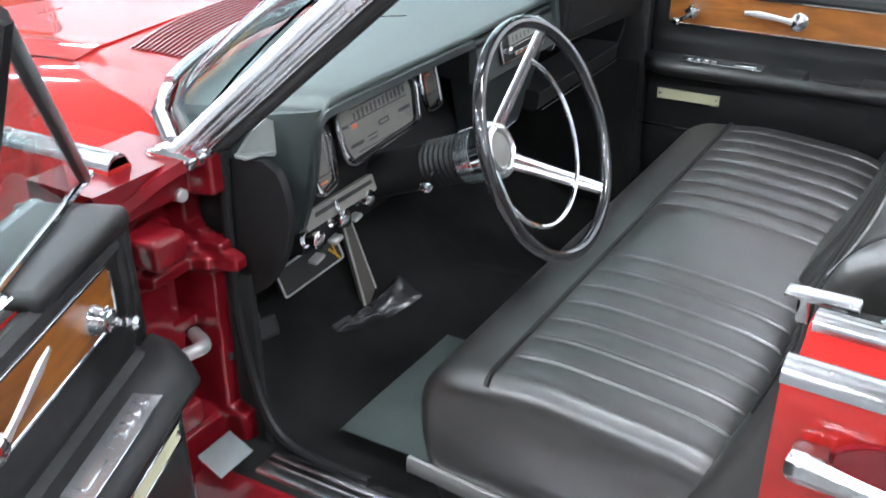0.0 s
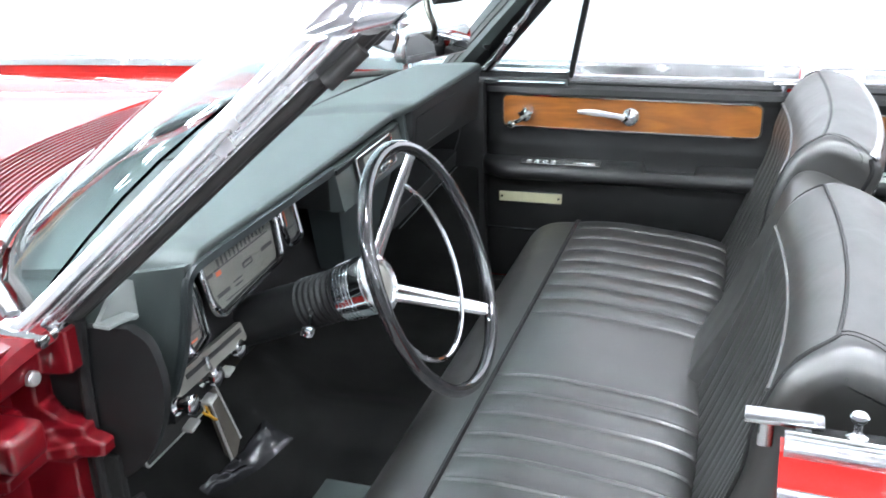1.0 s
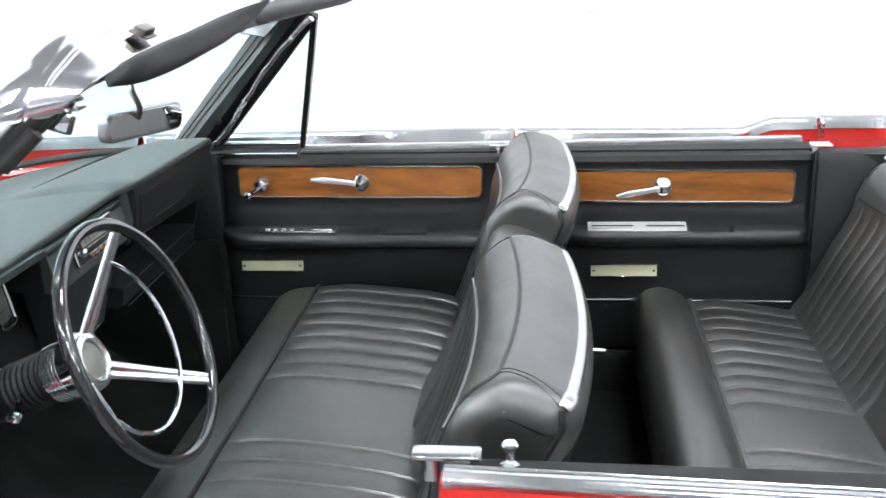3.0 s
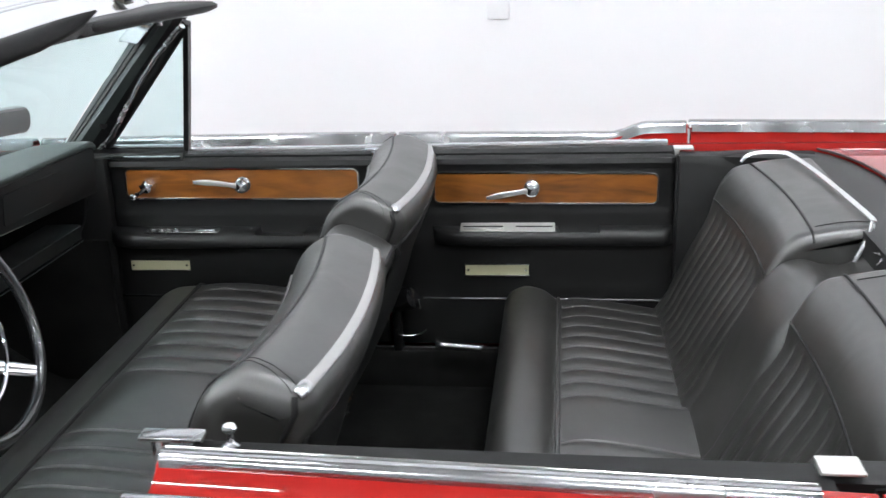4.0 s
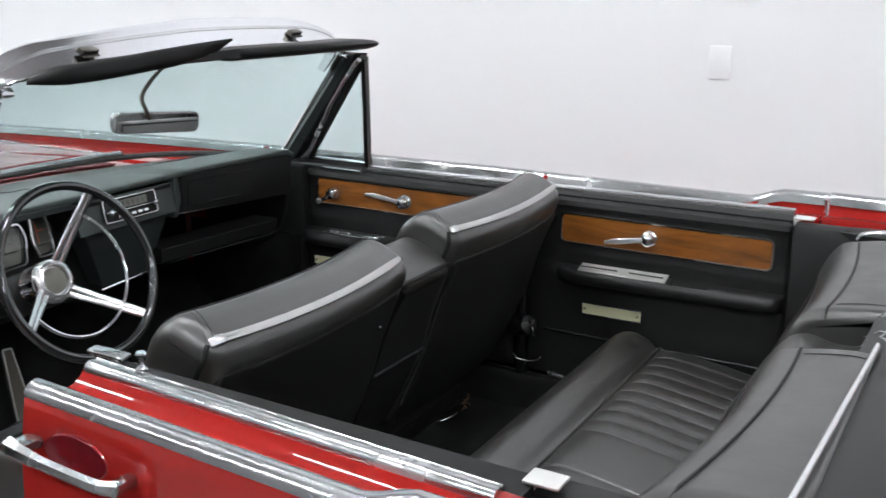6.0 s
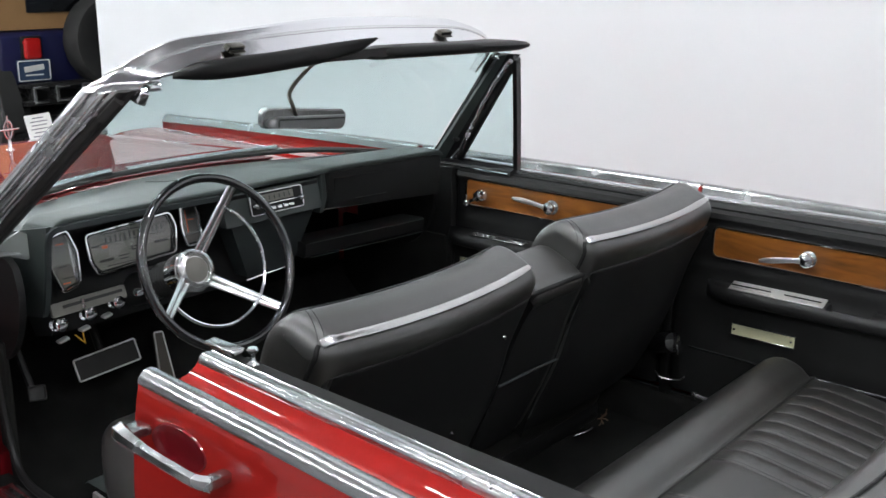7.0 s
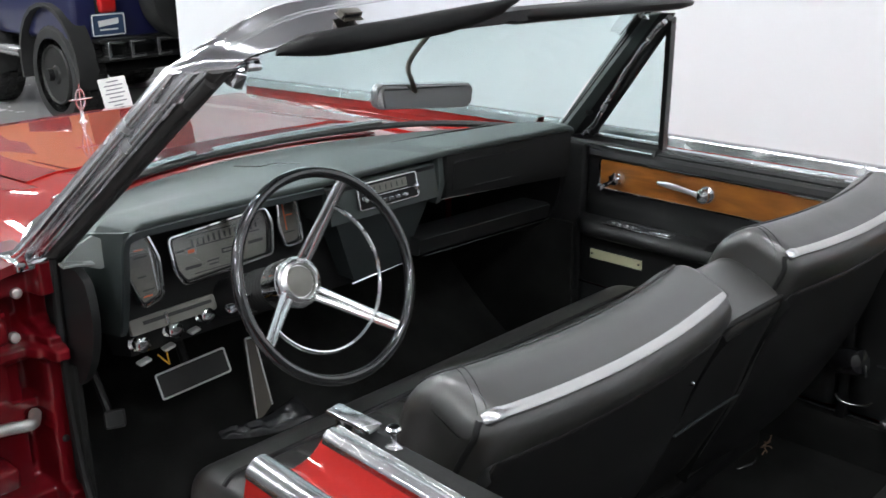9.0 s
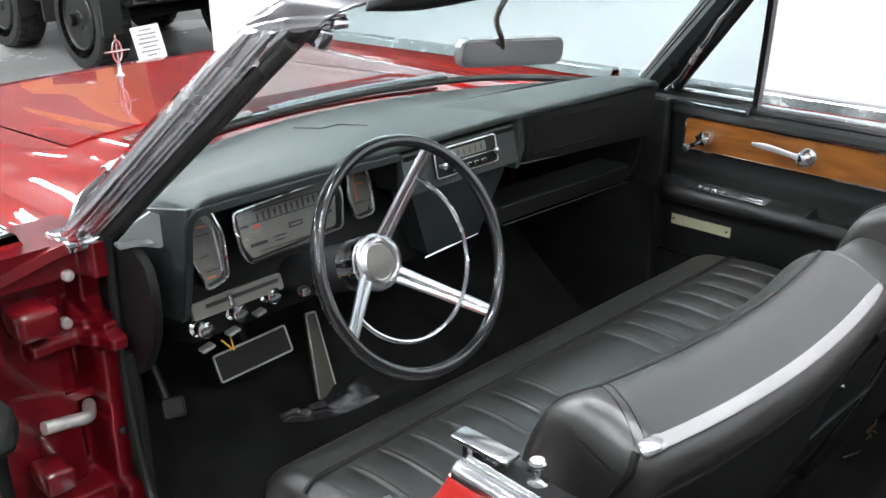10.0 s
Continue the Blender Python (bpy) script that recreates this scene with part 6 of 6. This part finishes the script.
# ---- wheels of the car ----


def wheel(x, y, s, r=0.36, w=0.2):
    m = facing((x, y, r), (1, 0, 0), (0, s, 0))
    prof = [(r - 0.09, -w), (r - 0.02, -w), (r, -w + 0.02), (r, -0.02), (r - 0.02, 0.0), (r - 0.09, 0.0), (r - 0.10, -0.02), (r - 0.12, -0.05), (0.09, -0.03), (0.07, -0.005), (0.01, 0.0)]
    return turned(prof[:6], 40, m, False), turned(prof[5:], 32, m)


for x in (-1.72, 1.40):
    for s in (-1, 1):
        ty, rim_geo = wheel(x, C + s * 0.9, s)
        t = part("wheel", ty, TYRE, CAR, "black tyre on a bright steel wheel")
        part("rim", rim_geo, SATIN, t)

# ---- the off-road vehicle beyond the wall's end ----
JEEP = new("off_road_vehicle")
tagged(JEEP, "navy off-road vehicle with tan canvas top parked beyond", "car")
JX = -6.3
body = part("body", join(rbox(JX - 1.5, 2.82, 0.86, 3.0, 1.52, 0.44, 0.05, 3), rbox(JX - 2.9, 2.82, 0.90, 1.0, 1.2, 0.42, 0.05, 3)), NAVY, JEEP, "navy blue painted body")
part("canvas_top", loft([[(x, y, z) for y, z in ((2.07, 1.09), (2.10, 1.60), (2.18, 1.78), (3.46, 1.78), (3.54, 1.60), (3.57, 1.09))] for x in (JX - 1.9, JX - 0.03)]), CANVAS, JEEP, "tan canvas soft top")
part("rear_window", rbox(JX - 0.02, 2.82, 1.42, 0.02, 0.95, 0.40, 0.03), SMOKED, JEEP, "dark plastic rear window")
part("side_window", rbox(JX - 0.75, 2.085, 1.38, 0.8, 0.02, 0.36, 0.03), SMOKED, JEEP, "dark plastic side window")
part("spare_wheel", turned([(0.05, 0.0), (0.18, 0.0), (0.20, 0.03), (0.30, 0.05), (0.36, 0.03), (0.375, -0.03), (0.375, -0.17), (0.35, -0.21), (0.05, -0.21)], 36, facing((JX + 0.24, 2.96, 0.99), (0, 1, 0), (1, 0, 0))), TYRE, JEEP, "black spare tyre on the tailgate")
for y in (2.34, 3.30):
    t = part("tail_lamp", rbox(JX + 0.03, y, 0.945, 0.06, 0.15, 0.17, 0.03, 3), TAIL_RED, JEEP, "red tail lamp")
    part("surround", rbox(JX + 0.012, y, 0.945, 0.04, 0.18, 0.20, 0.02), DARK, t)
sign = part("plate_sign", plate(rounded(0.285, 0.175, 0.015), 0.008, facing((JX + 0.04, 2.33, 0.775), (0, 1, 0), (1, 0, 0))), BLUE_SIGN, JEEP, "small blue plate with pale bars")
SGN = facing((JX + 0.05, 2.33, 0.775), (0, 1, 0), (1, 0, 0))
part("border", moved(sweep([(u, v, 0.0) for u, v in rounded(0.265, 0.155, 0.012)], circle(0.005, 6), (0, 0, 1), True), SGN), PAPER, sign)
part("bar", rbox(0, 0, 0, 0.17, 0.045, 0.004, 0.002, 1, SGN @ Matrix.Translation((0, 0.018, 0)) @ pose(0, 0, 0, 0, 0, 6)), PAPER, sign)
part("bar", rbox(0, 0, 0, 0.15, 0.012, 0.004, 0.002, 1, SGN @ Matrix.Translation((0, -0.035, 0))), PAPER, sign)
bumper = part("rear_bumper", join(rbox(JX + 0.12, 2.82, 0.665, 0.12, 1.3, 0.03, 0.008), rbox(JX + 0.12, 2.82, 0.525, 0.12, 1.3, 0.03, 0.008)), DARK, JEEP, "dark steel rear bumper")
for y in (2.24, 2.43, 2.66):
    part("bracket", join(rbox(JX + 0.15, y, 0.595, 0.1, 0.03, 0.14, 0.006), rbox(JX + 0.18, y + 0.05, 0.655, 0.05, 0.12, 0.02, 0.005), rbox(JX + 0.18, y + 0.05, 0.54, 0.05, 0.12, 0.02, 0.005)), SATIN, bumper, "bright metal bracket")
part("chassis", rbox(JX - 1.4, 2.82, 0.55, 2.9, 0.8, 0.12, 0.03), DARK, JEEP)
part("axle", tube([(JX - 0.40, 2.0, 0.38), (JX - 0.40, 3.6, 0.38)], 0.05, 10), DARK, JEEP)
for x in (JX - 0.36, JX - 1.80):
    for y, s in ((2.04, -1), (3.60, 1)):
        ty, rim_geo = wheel(x, y, s, 0.38, 0.26)
        t = part("wheel", ty, TYRE, JEEP, "knobbly black off-road tyre")
        m = facing((x, y, 0.38), (1, 0, 0), (0, s, 0))
        blocks = [rbox(0, 0, 0, 0.022, 0.05, 0.075, 0.006, 1, m @ Matrix.Rotation(2 * math.pi * (k + 0.5 * r) / 30, 4, "Z") @ Matrix.Translation((0.378, 0, -0.055 - 0.075 * r))) for k in range(30) for r in range(3)]
        part("tread", join(*blocks), TYRE, t)
        rim = part("rim", turned([(0.235, -0.02), (0.225, -0.004), (0.215, -0.012), (0.20, -0.06), (0.15, -0.075), (0.085, -0.05), (0.075, -0.02), (0.06, -0.005), (0.01, -0.002)], 32, m), STEEL, t, "dull dark steel wheel")
        for k in range(5):
            a = 2 * math.pi * k / 5
            part("hole", turned([(0.026, -0.002), (0.024, 0.004), (0.002, 0.003)], 12, m @ Matrix.Translation((0.155 * math.cos(a), 0.155 * math.sin(a), -0.07))), DARK, rim)
    a = np.linspace(-0.25, math.pi + 0.25, 14)
    for y0, y1 in ((2.00, 2.16), (3.48, 3.64)):
        rings = [[(x + r * math.cos(t), y, 0.44 + r * math.sin(t)) for r, y in ((0.50, y0), (0.50, y1), (0.47, y1), (0.47, y0))] for t in a]
        part("fender_flare", loft(rings), TYRE, JEEP, "black rubber fender flare")
part("running_board", tube([(JX - 0.85, 2.03, 0.52), (JX - 1.38, 2.03, 0.52)], 0.045, 10), SATIN, JEEP, "bright tubular side step")

# ---- a small information card on its stand ----
CARD = new("card_stand")
tagged(CARD, "small printed white card on a thin dark stand", "sign")
CM = facing((-2.9, 0.555, 0.865), (0, 1, 0.02), (1, -0.2, 0.35))
card = part("card", plate(rounded(0.118, 0.145, 0.004), 0.003, CM), PAPER, CARD, "white printed card")
for k in range(7):
    part("bar", rbox(0, 0, 0, (0.05, 0.08, 0.07, 0.085, 0.06, 0.08, 0.04)[k], 0.005, 0.001, 0.0003, 1, CM @ Matrix.Translation((0, 0.055 - 0.017 * k, 0.0038))), PRINT, card)
part("pole", tube([(-2.91, 0.555, 0.02), (-2.91, 0.555, 0.86)], 0.01, 8), DARK, CARD)
part("foot", turned([(0.14, 0.0), (0.14, 0.012), (0.02, 0.025), (0.01, 0.03)], 24, Matrix.Translation((-2.91, 0.555, 0))), DARK, CARD)

# ---- small plate on the wall ----
wp = part("wall_plate", rbox(0.456, WALL_Y - 0.003, 1.260, 0.082, 0.006, 0.126, 0.002), WHITE, None)
tagged(wp, "white blank cover plate on the white wall", "wall plate")
